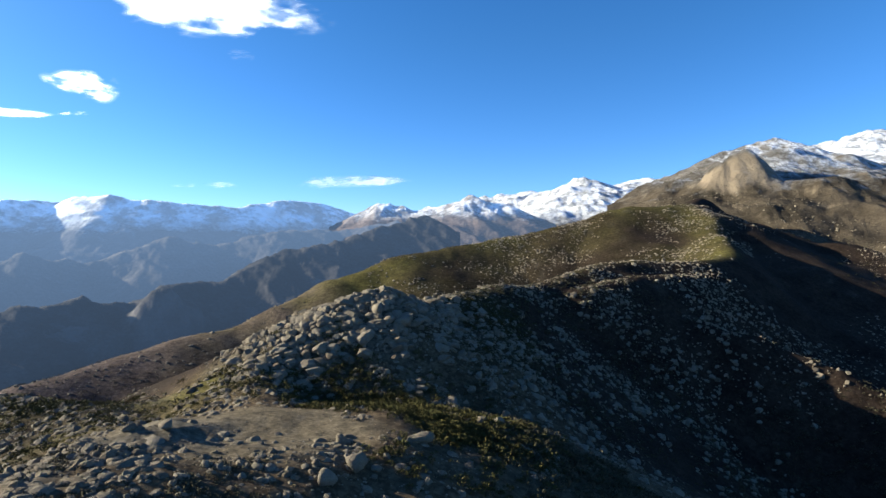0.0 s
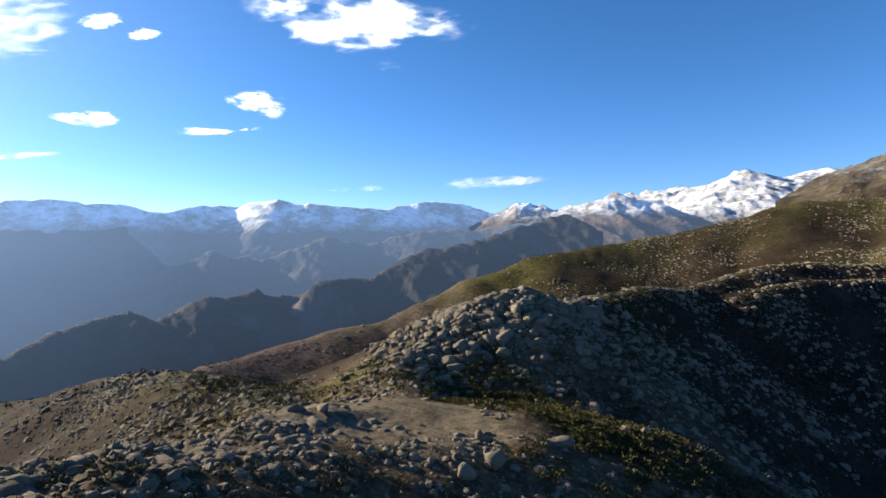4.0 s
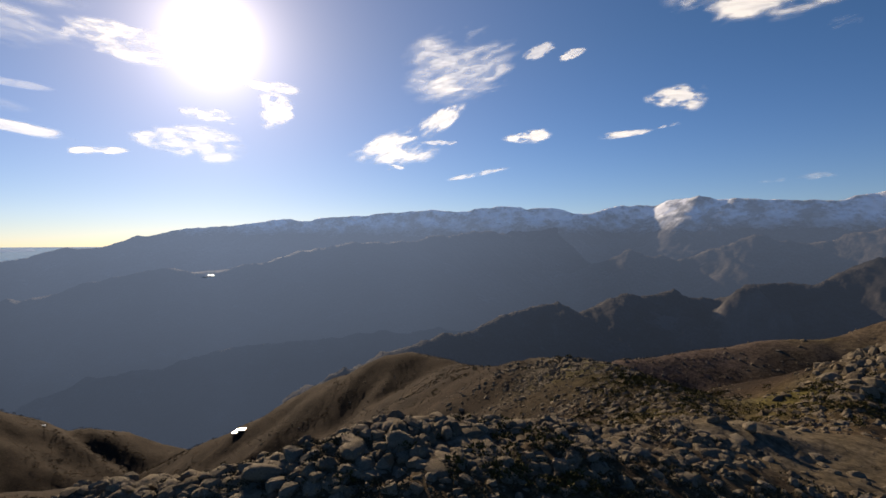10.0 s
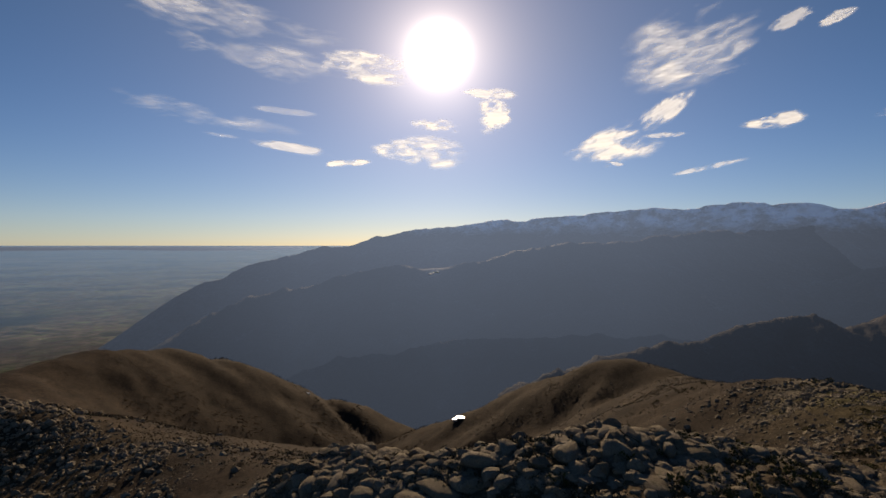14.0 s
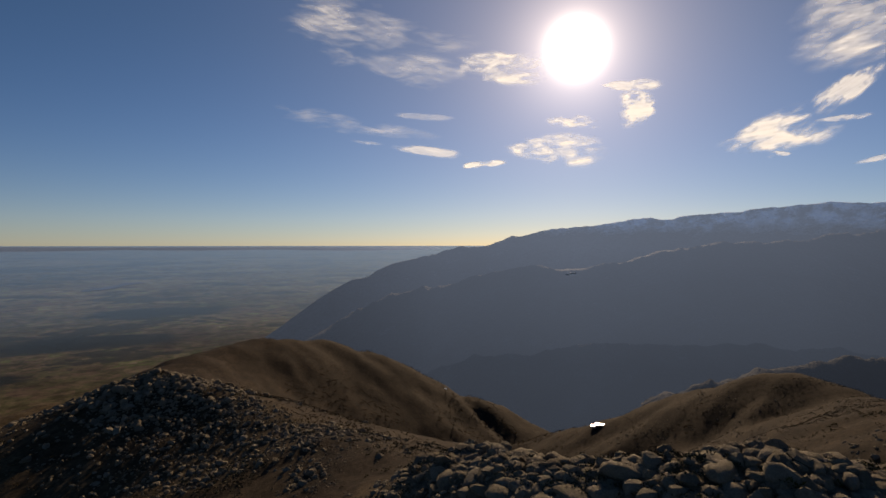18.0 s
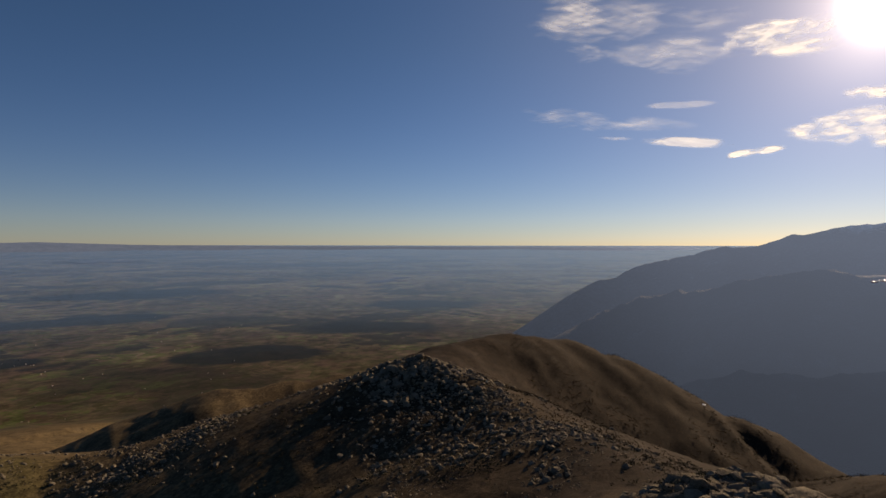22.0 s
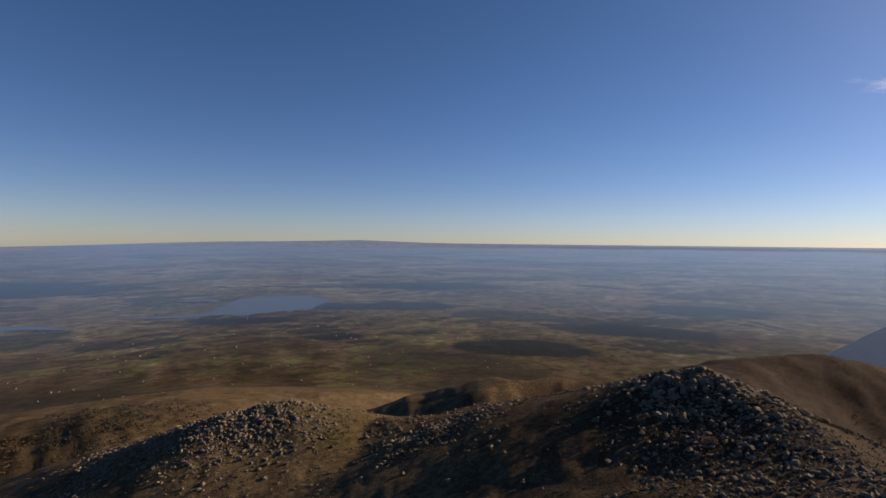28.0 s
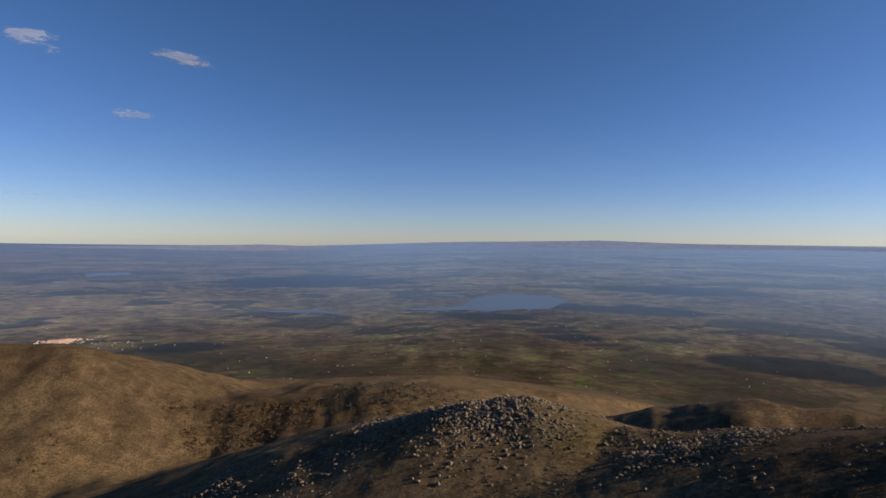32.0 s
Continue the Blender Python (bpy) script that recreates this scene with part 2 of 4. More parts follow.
GROUND = make_ground()
# Haze painted on as glow, layer by layer; nearer spurs darker and weaker.
RANGE = make_range("range_slopes", (0.055, 0.051, 0.050), (0.100, 0.092, 0.088), 40, 96, haze_glow=0.112, fine=0.012)
RANGE_UPPER = make_range("upper_slopes", (0.062, 0.056, 0.050), (0.105, 0.092, 0.082), 120, 190, haze_glow=0.100)
RANGE_NEAR = make_range("middle_slopes", (0.030, 0.028, 0.028), (0.072, 0.066, 0.062), 1e4, 2e4, haze_glow=0.100)
RANGE_LOW = make_range("lower_slopes", (0.028, 0.026, 0.026), (0.070, 0.064, 0.058), 1e4, 2e4, haze_glow=0.086)
SPUR = make_range("spur_slopes", (0.022, 0.021, 0.021), (0.074, 0.067, 0.062), 1e4, 2e4, haze_glow=0.043, cliffs=0.4)
PEAK2 = make_range("peak_slopes", (0.09, 0.075, 0.07), (0.16, 0.115, 0.09), 80, 125, haze_glow=0.055, melt=0.6)
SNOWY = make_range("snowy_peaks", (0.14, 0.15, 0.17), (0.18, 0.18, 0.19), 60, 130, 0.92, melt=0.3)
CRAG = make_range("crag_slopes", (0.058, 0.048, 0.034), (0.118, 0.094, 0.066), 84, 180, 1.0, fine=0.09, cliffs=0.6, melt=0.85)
HILLS = make_range("far_hills", (0.07, 0.08, 0.10), (0.10, 0.11, 0.13), 1e4, 2e4, haze_glow=0.20)
ROCK = make_rock()
LEAF = make_leaf("broom_leaf", (0.038, 0.038, 0.014), (0.066, 0.058, 0.021))
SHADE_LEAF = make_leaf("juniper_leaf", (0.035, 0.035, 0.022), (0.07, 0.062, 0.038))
PINE = make_leaf("pine_wood_leaf", (0.035, 0.040, 0.034), (0.065, 0.066, 0.050))
HEATHER = make_leaf("dry_heather", (0.06, 0.042, 0.022), (0.12, 0.085, 0.045))
STRAW = make_leaf("dry_grass_blade", (0.16, 0.12, 0.06), (0.27, 0.21, 0.11))
SHEET = make_plain("sheet_metal", (0.8, 0.8, 0.8), 0.3, 0.9)
WATER = make_water()
CLOUD = make_cloud()
WALLS = make_plain("whitewash", (0.55, 0.53, 0.49))
ROOF = make_plain("roof_tile", (0.36, 0.17, 0.10))


# ---- terrain ----
def lattice(ix, iy, seed):
    h = (ix * 374761393 + iy * 668265263 + seed * 974634777) & 0xFFFFFFFF
    h = ((h ^ (h >> 13)) * 1274126177) & 0xFFFFFFFF
    return ((h ^ (h >> 16)) & 0xFFFF) / 65535.0


def vnoise(x, y, seed):
    """Smooth noise, 0 to 1, on arrays."""
    ix, iy = np.floor(x).astype(np.int64), np.floor(y).astype(np.int64)
    fx, fy = x - ix, y - iy
    fx, fy = fx * fx * fx * (fx * (fx * 6 - 15) + 10), fy * fy * fy * (fy * (fy * 6 - 15) + 10)
    a, b = lattice(ix, iy, seed), lattice(ix + 1, iy, seed)
    c, d = lattice(ix, iy + 1, seed), lattice(ix + 1, iy + 1, seed)
    return (a + (b - a) * fx) * (1 - fy) + (c + (d - c) * fx) * fy


def fbm(x, y, size, octaves=4, seed=1, ridged=False):
    """Fractal noise, about -1 to 1; size is the largest wavelength in metres."""
    total, amp, norm = 0.0, 1.0, 0.0
    for k in range(octaves):
        s = 2.03 ** k / size
        n = vnoise(x * s + 17.3 * k, y * s - 9.1 * k, seed + k) * 2 - 1
        if ridged:
            n = 1 - 2 * np.abs(n)
        total, norm, amp = total + n * amp, norm + amp, amp * 0.5
    return total / norm


REACH, DROP = 4850.0, 600.0


def plain_height(x, y):
    """The plain, drawn together with distance so that its far rim lies at eye level; lowered a little in the south-east
    to fit the camera's view.
    """
    r = np.hypot(x, y)
    south = np.clip((-0.35 * r - y) / np.maximum(r, 1) / 0.6, 0, 1)
    east = np.clip(x / np.maximum(r, 1) / 0.45 + 0.55, 0, 1)
    fall = south * south * (3 - 2 * south) * east * east * (3 - 2 * east)
    return -DROP * (1 - np.minimum(r, 4900.0) / REACH) - r * 0.013 * fall


def crest(points, k=1.0):
    return [polar(a, e, d * k) for a, e, d in points]


def ridge(x, y, line, left, right, soft):
    """Height of a ridge whose crest follows line; left and right: slopes of its two sides."""
    best = np.full(x.shape, -1e5)
    for a, b in zip(line, line[1:]):
        dx, dy = b.x - a.x, b.y - a.y
        ll = dx * dx + dy * dy
        t = np.clip(((x - a.x) * dx + (y - a.y) * dy) / ll, 0, 1)
        px, py = x - a.x - t * dx, y - a.y - t * dy
        d = np.hypot(px, py)
        side = (dx * py - dy * px) / (math.sqrt(ll) * np.maximum(d, 0.01))
        slope = right + (left - right) * (0.5 + 0.5 * side)
        best = np.maximum(best, a.z + t * (b.z - a.z) - slope * (np.sqrt(d * d + soft * soft) - soft))
    return best


# heading, elevation and distance of the crests; their two slopes; how round they are
ARM_CREST = crest([(-122.5, -11.9, 200), (-116, -14.2, 175), (-110, -17.8, 145), (-105, -19.7, 120), (-101, -21.1, 105), (-95, -22.7, 85)])
NEAR_CREST = crest([(-95, -22.7, 85), (-90, -22.0, 72), (-84.5, -22.1, 62), (-78, -21.8, 58), (-74.5, -21.6, 57), (-71.5, -21.0, 57), (-69, -19.8, 58), (-65.5, -19.0, 60), (-61.5, -18.5, 62), (-57, -18.1, 64),
                    (-52, -18.1, 67), (-47, -18.6, 72), (-42, -18.5, 76), (-37, -18.5, 79), (-32, -17.6, 84), (-27, -17.4, 90), (-20, -17.4, 97)])
KNOLL_CREST = crest([(-20, -17.4, 97), (-19, -12, 140), (-15, -8.4, 155), (-11, -6.3, 160), (-6.2, -4.8, 165), (-3, -6.2, 176), (1, -5.7, 195), (6, -4.5, 235)])
HIGH_CREST = crest([(6, -4.5, 235), (11, -4.2, 270), (16, -2.3, 310), (20, -1.9, 335), (25, -2.0, 355), (28, -1.4, 400), (27.5, 0.2, 450), (26.5, 2.4, 540), (24, 3.4, 620), (26, 4.0, 800)])
SPINE = ARM_CREST[:-1] + NEAR_CREST[:-1] + KNOLL_CREST[:-1] + HIGH_CREST
SHOULDER = crest([(24, 3.6, 600), (17, 3.1, 550), (9.9, 1.1, 510), (4, 0.0, 480), (-5, -1.4, 430), (-11, -3.7, 400), (-16.7, -6.2, 370),
                  (-22, -8.5, 350), (-27, -9.1, 340), (-31.7, -10.2, 330), (-37.8, -11.6, 310), (-44, -16, 310)])
EAST_EDGE = crest([(26.1, 3.4, 625), (30, 1.6, 625), (33, 0.4, 620), (36, -0.2, 610), (39.3, -1.3, 600), (46, -4, 600)])
RIM = crest([(25.5, -7.6, 288), (28.2, -8.5, 290), (30.5, -8.7, 294), (33, -9.9, 294), (36.2, -11.0, 292), (39.5, -12.4, 290), (48, -15, 285)])
FLAT = crest([(-29, -17.6, 94), (-20, -17.2, 98), (-11, -17.6, 98), (-3, -18.2, 103), (0, -19.0, 103)])
NEAR_TOP = crest([(-57, -23.0, 53), (-50, -22.4, 57), (-36, -21.6, 66), (-20, -21.2, 75), (-8, -21.6, 80)])
KNOB = crest([(-127, -13.2, 203), (-124.5, -12.1, 200), (-122.6, -11.5, 199), (-120.6, -12.4, 190), (-116, -14.4, 172)])
BOSS = crest([(-170, -16.8, 238), (-167, -16.2, 240), (-163.8, -16.0, 240), (-160.6, -17.0, 236)])
WEST_SPUR = crest([(-31, -16.5, 105), (-36, -13.8, 140), (-40, -12.4, 165), (-43, -11.9, 190), (-46.5, -11.9, 205), (-49, -12.2, 220), (-52.5, -12.8, 245), (-56, -12.5, 380), (-58, -11.9, 400), (-61, -11.4, 420), (-63.3, -11.6, 430),
                   (-65.5, -12.5, 445), (-68.3, -13.5, 460), (-74, -16.4, 490), (-80.4, -18.5, 530), (-84, -20.4, 560)])
SOUTH_HILL = crest([(-122, -13.5, 330), (-121.3, -11.5, 420), (-118.6, -10.5, 480), (-116, -9.8, 520), (-114, -9.4, 550), (-110, -9.5, 580), (-107, -9.8, 600), (-103, -11.1, 615), (-101.6, -11.5, 620), (-96.5, -13.9, 635), (-94, -14.9, 640), (-91.4, -15.8, 640), (-88.4, -18.5, 640), (-85, -20.2, 640)])
BROW = crest([(14, -4.9, 262), (20, -3.8, 300), (27, -2.9, 350)])
EAST_ARM = crest([(-122.5, -11.9, 200), (-126, -13.0, 205), (-129.3, -13.6, 210), (-131.3, -14.5, 212), (-133.4, -15.5, 214), (-137.8, -16.4, 216), (-142.7, -17.1, 218), (-147.5, -17.8, 221), (-153.5, -18.3, 225), (-157, -18.2, 230), (-160.6, -17.0, 235), (-163.8, -16.1, 240),
                  (-167, -16.2, 242), (-171.5, -17.2, 245), (-174.5, -18.3, 248), (-177.7, -19.2, 251), (-182.5, -19.9, 255), (-188.5, -21.0, 260), (-194.4, -22.8, 260), (-203, -24.6, 260)])
BROWN_MOUND = crest([(-127, -14.6, 580), (-129.4, -14.1, 570), (-131.3, -13.8, 560), (-137.5, -14.1, 535), (-141.3, -14.3, 520), (-143.5, -14.9, 515), (-145.3, -15.6, 510), (-150, -17.6, 500)])
LOW_HILLS = crest([(-222, -7.9, 960), (-213, -8.9, 900), (-209, -9.3, 870), (-205.3, -11.4, 830), (-202.6, -13.2, 800), (-195, -15.9, 760), (-186, -16.0, 720), (-181, -15.5, 700), (-178.6, -16.0, 690), (-177.2, -17.0, 670)])
CRESTS = [(ARM_CREST, 0.45, 0.31, 8), (NEAR_CREST, 0.62, 0.58, 6), (KNOLL_CREST, 0.45, 0.74, 6), (HIGH_CREST, 0.45, 0.95, 7), (SHOULDER, 0.40, 0.9, 12), (EAST_EDGE, 0.42, 0.5, 8), (BROW, 0.5, 1.1, 6), (FLAT, 0.5, 0.75, 20), (NEAR_TOP, 0.42, 0.40, 9), (RIM, 0.65, 1.2, 4), (KNOB, 0.5, 0.33, 2.5), (BOSS, 0.4, 0.4, 4),
          (WEST_SPUR, 0.6, 0.62, 12), (SOUTH_HILL, 0.62, 0.6, 20), (EAST_ARM[:13], 0.28, 0.5, 9), (EAST_ARM[12:], 0.6, 0.5, 9), (BROWN_MOUND, 0.4, 0.4, 25), (LOW_HILLS[:5], 0.42, 0.42, 30), (LOW_HILLS[4:], 0.24, 0.42, 40)]
SKYLINES = (ARM_CREST, NEAR_CREST, KNOLL_CREST, HIGH_CREST, SHOULDER, EAST_EDGE, RIM, KNOB, BOSS, WEST_SPUR, SOUTH_HILL, EAST_ARM, BROWN_MOUND, LOW_HILLS)


def near_line(x, y, line):
    return -ridge(x, y, [Vector((p.x, p.y, 0)) for p in line], 1, 1, 0)


def gauss(x, y, head, d, wide):
    c = polar(head, 0, d)
    return np.exp(-((x - c.x) ** 2 + (y - c.y) ** 2) / (wide * wide))




def outcrop(x, y):
    """How much bare rock breaks out of the hill, 0 to 1."""
    near = np.exp(-(near_line(x, y, NEAR_CREST[1:-1]) / 11) ** 2)
    knoll = np.exp(-(near_line(x, y, KNOLL_CREST[2:6]) / 17) ** 2)
    knob = gauss(x, y, -122.6, 199, 20)
    boss = gauss(x, y, -166, 238, 14)
    west = gauss(x, y, -45, 195, 20)
    return np.clip(near + knoll + knob + 0.8 * boss + 0.9 * west, 0, 1)


def smooth_max(layers, k):
    top = np.maximum.reduce(layers)
    return top + k * np.log(sum(np.exp((h - top) / k) for h in layers))


def ground_height(x, y):
    x, y = np.asarray(x, float), np.asarray(y, float)
    r = np.hypot(x, y)
    layers = [ridge(x, y, *c) for c in CRESTS] + [plain_height(x, y)]
    z = smooth_max(layers, 2.5)
    far = np.clip((r - 120) / 400, 0, 1)
    hill = np.clip((z - plain_height(x, y)) / 120, 0, 1)
    z = z + fbm(x, y, 55, 5, 3) * (1.6 + 4.0 * far) * hill
    z = z + fbm(x, y, 170, 4, 9) * 7.0 * far * hill
    z = z + (fbm(x, y, 8, 4, 25, True) * 1.5 + 0.3) * outcrop(x, y)
    for line, turn, seed in ((SOUTH_HILL, -0.785, 33), (WEST_SPUR, 0.62, 35), (BROWN_MOUND, -0.45, 36), (LOW_HILLS, 0.0, 37)):
        c, s = math.cos(turn), math.sin(turn)
        runnel = fbm((x * c + y * s), (y * c - x * s) * 0.18, 48, 4, seed, True)
        z = z + (runnel - 0.1) * 4.6 * np.clip(np.maximum(-x - 170, -y) / 50, 0, 1) * np.clip(1.3 - near_line(x, y, line) / 190, 0, 1) * np.clip(near_line(x, y, line) / 45, 0.1, 1) * np.clip((r - 170) / 150, 0, 1) * hill
    z = z + fbm(x, y, 9, 4, 21) * 0.7 * np.clip(1.6 - r / 250, 0, 1)
    return z


def settle_crests(rounds=5):
    """Shift the crests until the finished ground, with all its folds, passes through their tops."""
    goal = [[p.z for p in line] for line in SKYLINES]
    for _ in range(rounds):
        for line, tops in zip(SKYLINES, goal):
            now = ground_height([p.x for p in line], [p.y for p in line])
            for p, top, z in zip(line, tops, now):
                p.z += 0.8 * max(-5.0, min(4.0, top - float(z)))


settle_crests()


def sheet(name, heads, radii, height, material):
    """A sheet of ground over a fan of headings and distances."""
    a = np.radians(np.asarray(heads))[:, None]
    r = np.asarray(radii)[None, :]
    x, y = r * np.sin(a), r * np.cos(a)
    z = height(x, y)
    na, nr = x.shape
    co = np.stack([x, y, z], -1).reshape(-1, 3)
    i = (np.arange(na - 1)[:, None] * nr + np.arange(nr - 1)[None, :]).reshape(-1)
    quads = np.stack([i, i + nr, i + nr + 1, i + 1], -1)
    me = bpy.data.meshes.new(name)
    me.vertices.add(len(co))
    me.vertices.foreach_set("co", co.reshape(-1))
    me.loops.add(quads.size)
    me.loops.foreach_set("vertex_index", quads.reshape(-1).astype(np.int32))
    me.polygons.add(len(quads))
    me.polygons.foreach_set("loop_start", np.arange(0, quads.size, 4, dtype=np.int32))
    me.polygons.foreach_set("use_smooth", np.ones(len(quads), dtype=bool))
    me.update()
    me.validate()
    me.materials.append(material)
    return new(name, me), co


def layer(me, name, values, kind="FLOAT"):
    at = me.attributes.new(name, kind, "POINT")
    at.data.foreach_set("value" if kind == "FLOAT" else "vector", np.asarray(values, np.float32).reshape(-1))


def sand_mask(x, y):
    """The bare sandy flat on the ridge."""
    c = polar(-21.5, 0, 95)
    d = np.hypot((x - c.x) / 26, (y - c.y) / 20) + fbm(x, y, 14, 3, 41) * 0.5
    return np.clip((1.1 - d) * 3, 0, 1)


heads = np.concatenate([np.arange(-226, 62, 0.35), np.arange(62, 134.1, 4)])
radii = np.concatenate([[0.02, 1.5, 3.5], 6 * 1.0175 ** np.arange(0, 411)])
radii = radii[radii < 4900]
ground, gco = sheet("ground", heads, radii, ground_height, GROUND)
tagged(ground, "rocky brown hillsides running down to farmland with haze painted as sheen", "ground", kind="structure")
gx, gy, gz = gco.T
gr = np.hypot(gx, gy)
gd = gr * REACH / np.maximum(REACH - gr, 30) / 1000
scale_up = gd * 1000 / np.maximum(gr, 1)
layer(ground.data, "land", np.stack([gx * scale_up / 1000, gy * scale_up / 1000, gx * 0], -1), "FLOAT_VECTOR")
layer(ground.data, "plain", np.clip(1 - (gz - plain_height(gx, gy) - 15) / 60, 0, 1))
# weight of the sheen that imitates haze, rising with distance
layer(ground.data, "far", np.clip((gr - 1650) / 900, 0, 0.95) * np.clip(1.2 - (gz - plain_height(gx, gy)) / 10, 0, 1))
# the sandy flat, plus a paler patch painting sunlight onto the meadow by the boss
layer(ground.data, "sand_and_sun", np.maximum(sand_mask(gx, gy), 0.7 * gauss(gx, gy, -161.5, 222, 14)))
g_head, g_up = np.degrees(np.arctan2(gx, gy)), np.degrees(np.arctan2(gz, gr))
g_head = np.where(g_head > 70, g_head - 360, g_head)
forest = gx * 0
# forest belts of the plain: heading, elevation and the half widths of both
for head, up, wide, high in ((-155, -6.7, 9, 0.45), (-187, -4.4, 10, 0.7), (-168, -7.9, 6, 0.35), (-139.5, -10.8, 7.5, 0.9), (-150, -4.6, 10, 0.4), (-128, -8.5, 8, 0.7), (-160, -9.8, 4, 0.4), (-199, -10.5, 5, 0.5), (-122, -6.2, 7, 0.5)):
    forest = np.maximum(forest, np.exp(-((g_head - head) / wide) ** 2 - ((g_up - up) / high) ** 2))
layer(ground.data, "forest", forest)
upper = HIGH_CREST[:9]
west_of = np.interp(gy, [p.y for p in upper], [p.x for p in upper]) - gx
meadow = np.exp(-(np.minimum(near_line(gx, gy, upper), near_line(gx, gy, SHOULDER[:7])) / 60) ** 2) * np.clip(west_of / 12 + 1, 0, 1)
small = np.exp(-(near_line(gx, gy, [polar(-37, 0, 150), polar(-23, 0, 140), polar(-33, 0, 115)]) / 11) ** 2) * 1.2 + gauss(gx, gy, -160.5, 224, 15) * 1.8 + gauss(gx, gy, -40, 172, 20) * 1.2
green = np.clip((meadow * 0.75 + small) * (0.55 + fbm(gx, gy, 45, 4, 51) * 1.1), 0, 0.85)
layer(ground.data, "grass", green)
pale_heath = np.clip(1.4 - near_line(gx, gy, SHOULDER[6:11]) / 45 + fbm(gx, gy, 50, 4, 65) * 0.6, 0, 1)
layer(ground.data, "pale", pale_heath)
layer(ground.data, "heath", np.clip((gr - 120) / 60 + fbm(gx, gy, 60, 4, 61) + 0.5 * (gy < -20) + np.clip((-30 - g_head) / 8, 0, 1) * (gr > 75), 0, 1))
layer(ground.data, "dry", np.clip(1 - np.clip(1.7 - near_line(gx, gy, SOUTH_HILL) / 130, 0, 1), 0, 1) * np.clip((-gy - 40) / 140 + (gx + 150) / 400 + fbm(gx, gy, 120, 4, 63) * 0.8, 0, 0.85) * (gy < 0) * (1 - 0.38 * np.clip(1.4 - near_line(gx, gy, LOW_HILLS) / 160 + fbm(gx, gy, 90, 4, 69), 0, 1)))
layer(ground.data, "bedrock", np.clip(outcrop(gx, gy) * 1.4 + fbm(gx, gy, 11, 3, 67) - 0.5, 0, 1))


HEIGHTS = {}


def mountain(name, label, heads, radii, crests, material, rough, size, seed, flute=0.55, ridged=True):
    """A far mountain or range: ridges with gullied flanks, standing in the plain."""
    def height(x, y):
        z = smooth_max([ridge(x, y, *c) for c in crests], 5)
        up = np.clip((z - plain_height(x, y)) / 250, 0, 1)
        a, r = np.arctan2(x, y), np.hypot(x, y)
        bend = fbm(x, y, size, 3, seed + 50) * size * 0.25
        gully = fbm(a * 1500 + bend + r * 0.7, r * 0.25 - a * 200, size * 0.6, 3, seed + 40, True)
        return z + (fbm(x, y, size, 6, seed, ridged) - 0.25 * ridged) * rough * up + (gully - 0.2) * rough * flute * up
    HEIGHTS[name] = height
    ob, co = sheet(name, heads, radii, height, material)
    head = np.degrees(np.arctan2(co[:, 0], co[:, 1]))
    head = np.where(head > 70, head - 360, head)
    up = np.degrees(np.arctan2(co[:, 2], np.hypot(co[:, 0], co[:, 1])))
    # strength of the painted haze glow, set higher below the sun and near the crests
    layer(ob.data, "painted_haze", np.interp(head, [-125, -106, -95, -80, -60, -40, 0], [0.75, 1.05, 1.55, 1.75, 1.5, 0.90, 0.82]) * np.interp(up, [-18, -12, -8, -3, 0, 3, 5], [0.55, 0.66, 0.82, 1.02, 1.2, 1.3, 1.2]))
    return tagged(ob, label, "mountain", kind="structure")


def steps(a, b, n):
    return np.linspace(a, b, n)


MAIN = crest([(-113, -15, 3600), (-109, -8.5, 3700), (-106.5, -5.2, 3750), (-104.5, -3.7, 3800), (-99, -1.8, 3900), (-93, -0.3, 4000), (-88, 0.6, 4050), (-84, 1.4, 4100), (-78.3, 2.3, 4150), (-73.8, 3.1, 4200), (-71, 2.6, 4200),
              (-68.7, 3.0, 4200), (-62.2, 3.3, 4250), (-55, 3.8, 4250), (-50.4, 4.1, 4250), (-46, 3.6, 4250), (-42, 3.2, 4250), (-39.5, 3.7, 4350), (-35.5, 4.0, 4430),
              (-31.6, 4.5, 4150), (-27, 4.1, 4050), (-21, 3.6, 4080), (-16.8, 4.4, 4250), (-13.5, 4.3, 4400), (-8.6, 3.1, 4480), (-3, 3.0, 4480)], 0.52)
SPUR_A = crest([(-43, 1.4, 2180), (-50, 1.7, 1980), (-56, 1.2, 1720), (-62, 0.6, 1520), (-68, 0.2, 1480), (-75, -1.6, 1460), (-80, -2.5, 1450), (-86, -2.2, 1440), (-90, -3.3, 1440), (-95, -4.4, 1440), (-99.5, -4.8, 1430), (-103, -6.4, 1420), (-107, -9.3, 1400), (-110, -13, 1390), (-114, -18, 1380)])
SPUR_B = crest([(-48, -9.5, 1150), (-60, -9.0, 1120), (-68, -9.7, 1100), (-74, -9.6, 1090), (-80, -10.1, 1080), (-85, -11.8, 1070), (-91, -11.6, 1060), (-95, -12.9, 1050), (-102, -16, 1040), (-106, -20, 1030)])
SPUR_E = crest([(-56, -5.0, 1700), (-49, -2.6, 1720), (-44, -3.0, 1740), (-38, -0.6, 1760), (-33, -1.6, 1780), (-27, 0.7, 1800), (-23, -0.2, 1820), (-17, 1.6, 1850), (-11, 1.3, 1880), (-5, 2.5, 1900)])
mountain("backdrop_range", "long snow-capped range with blue-grey haze painted on its flanks", np.arange(-138, 3, 0.22), np.concatenate([steps(900, 1800, 45), steps(1810, 2450, 90)]),
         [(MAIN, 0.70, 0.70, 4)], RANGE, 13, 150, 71)
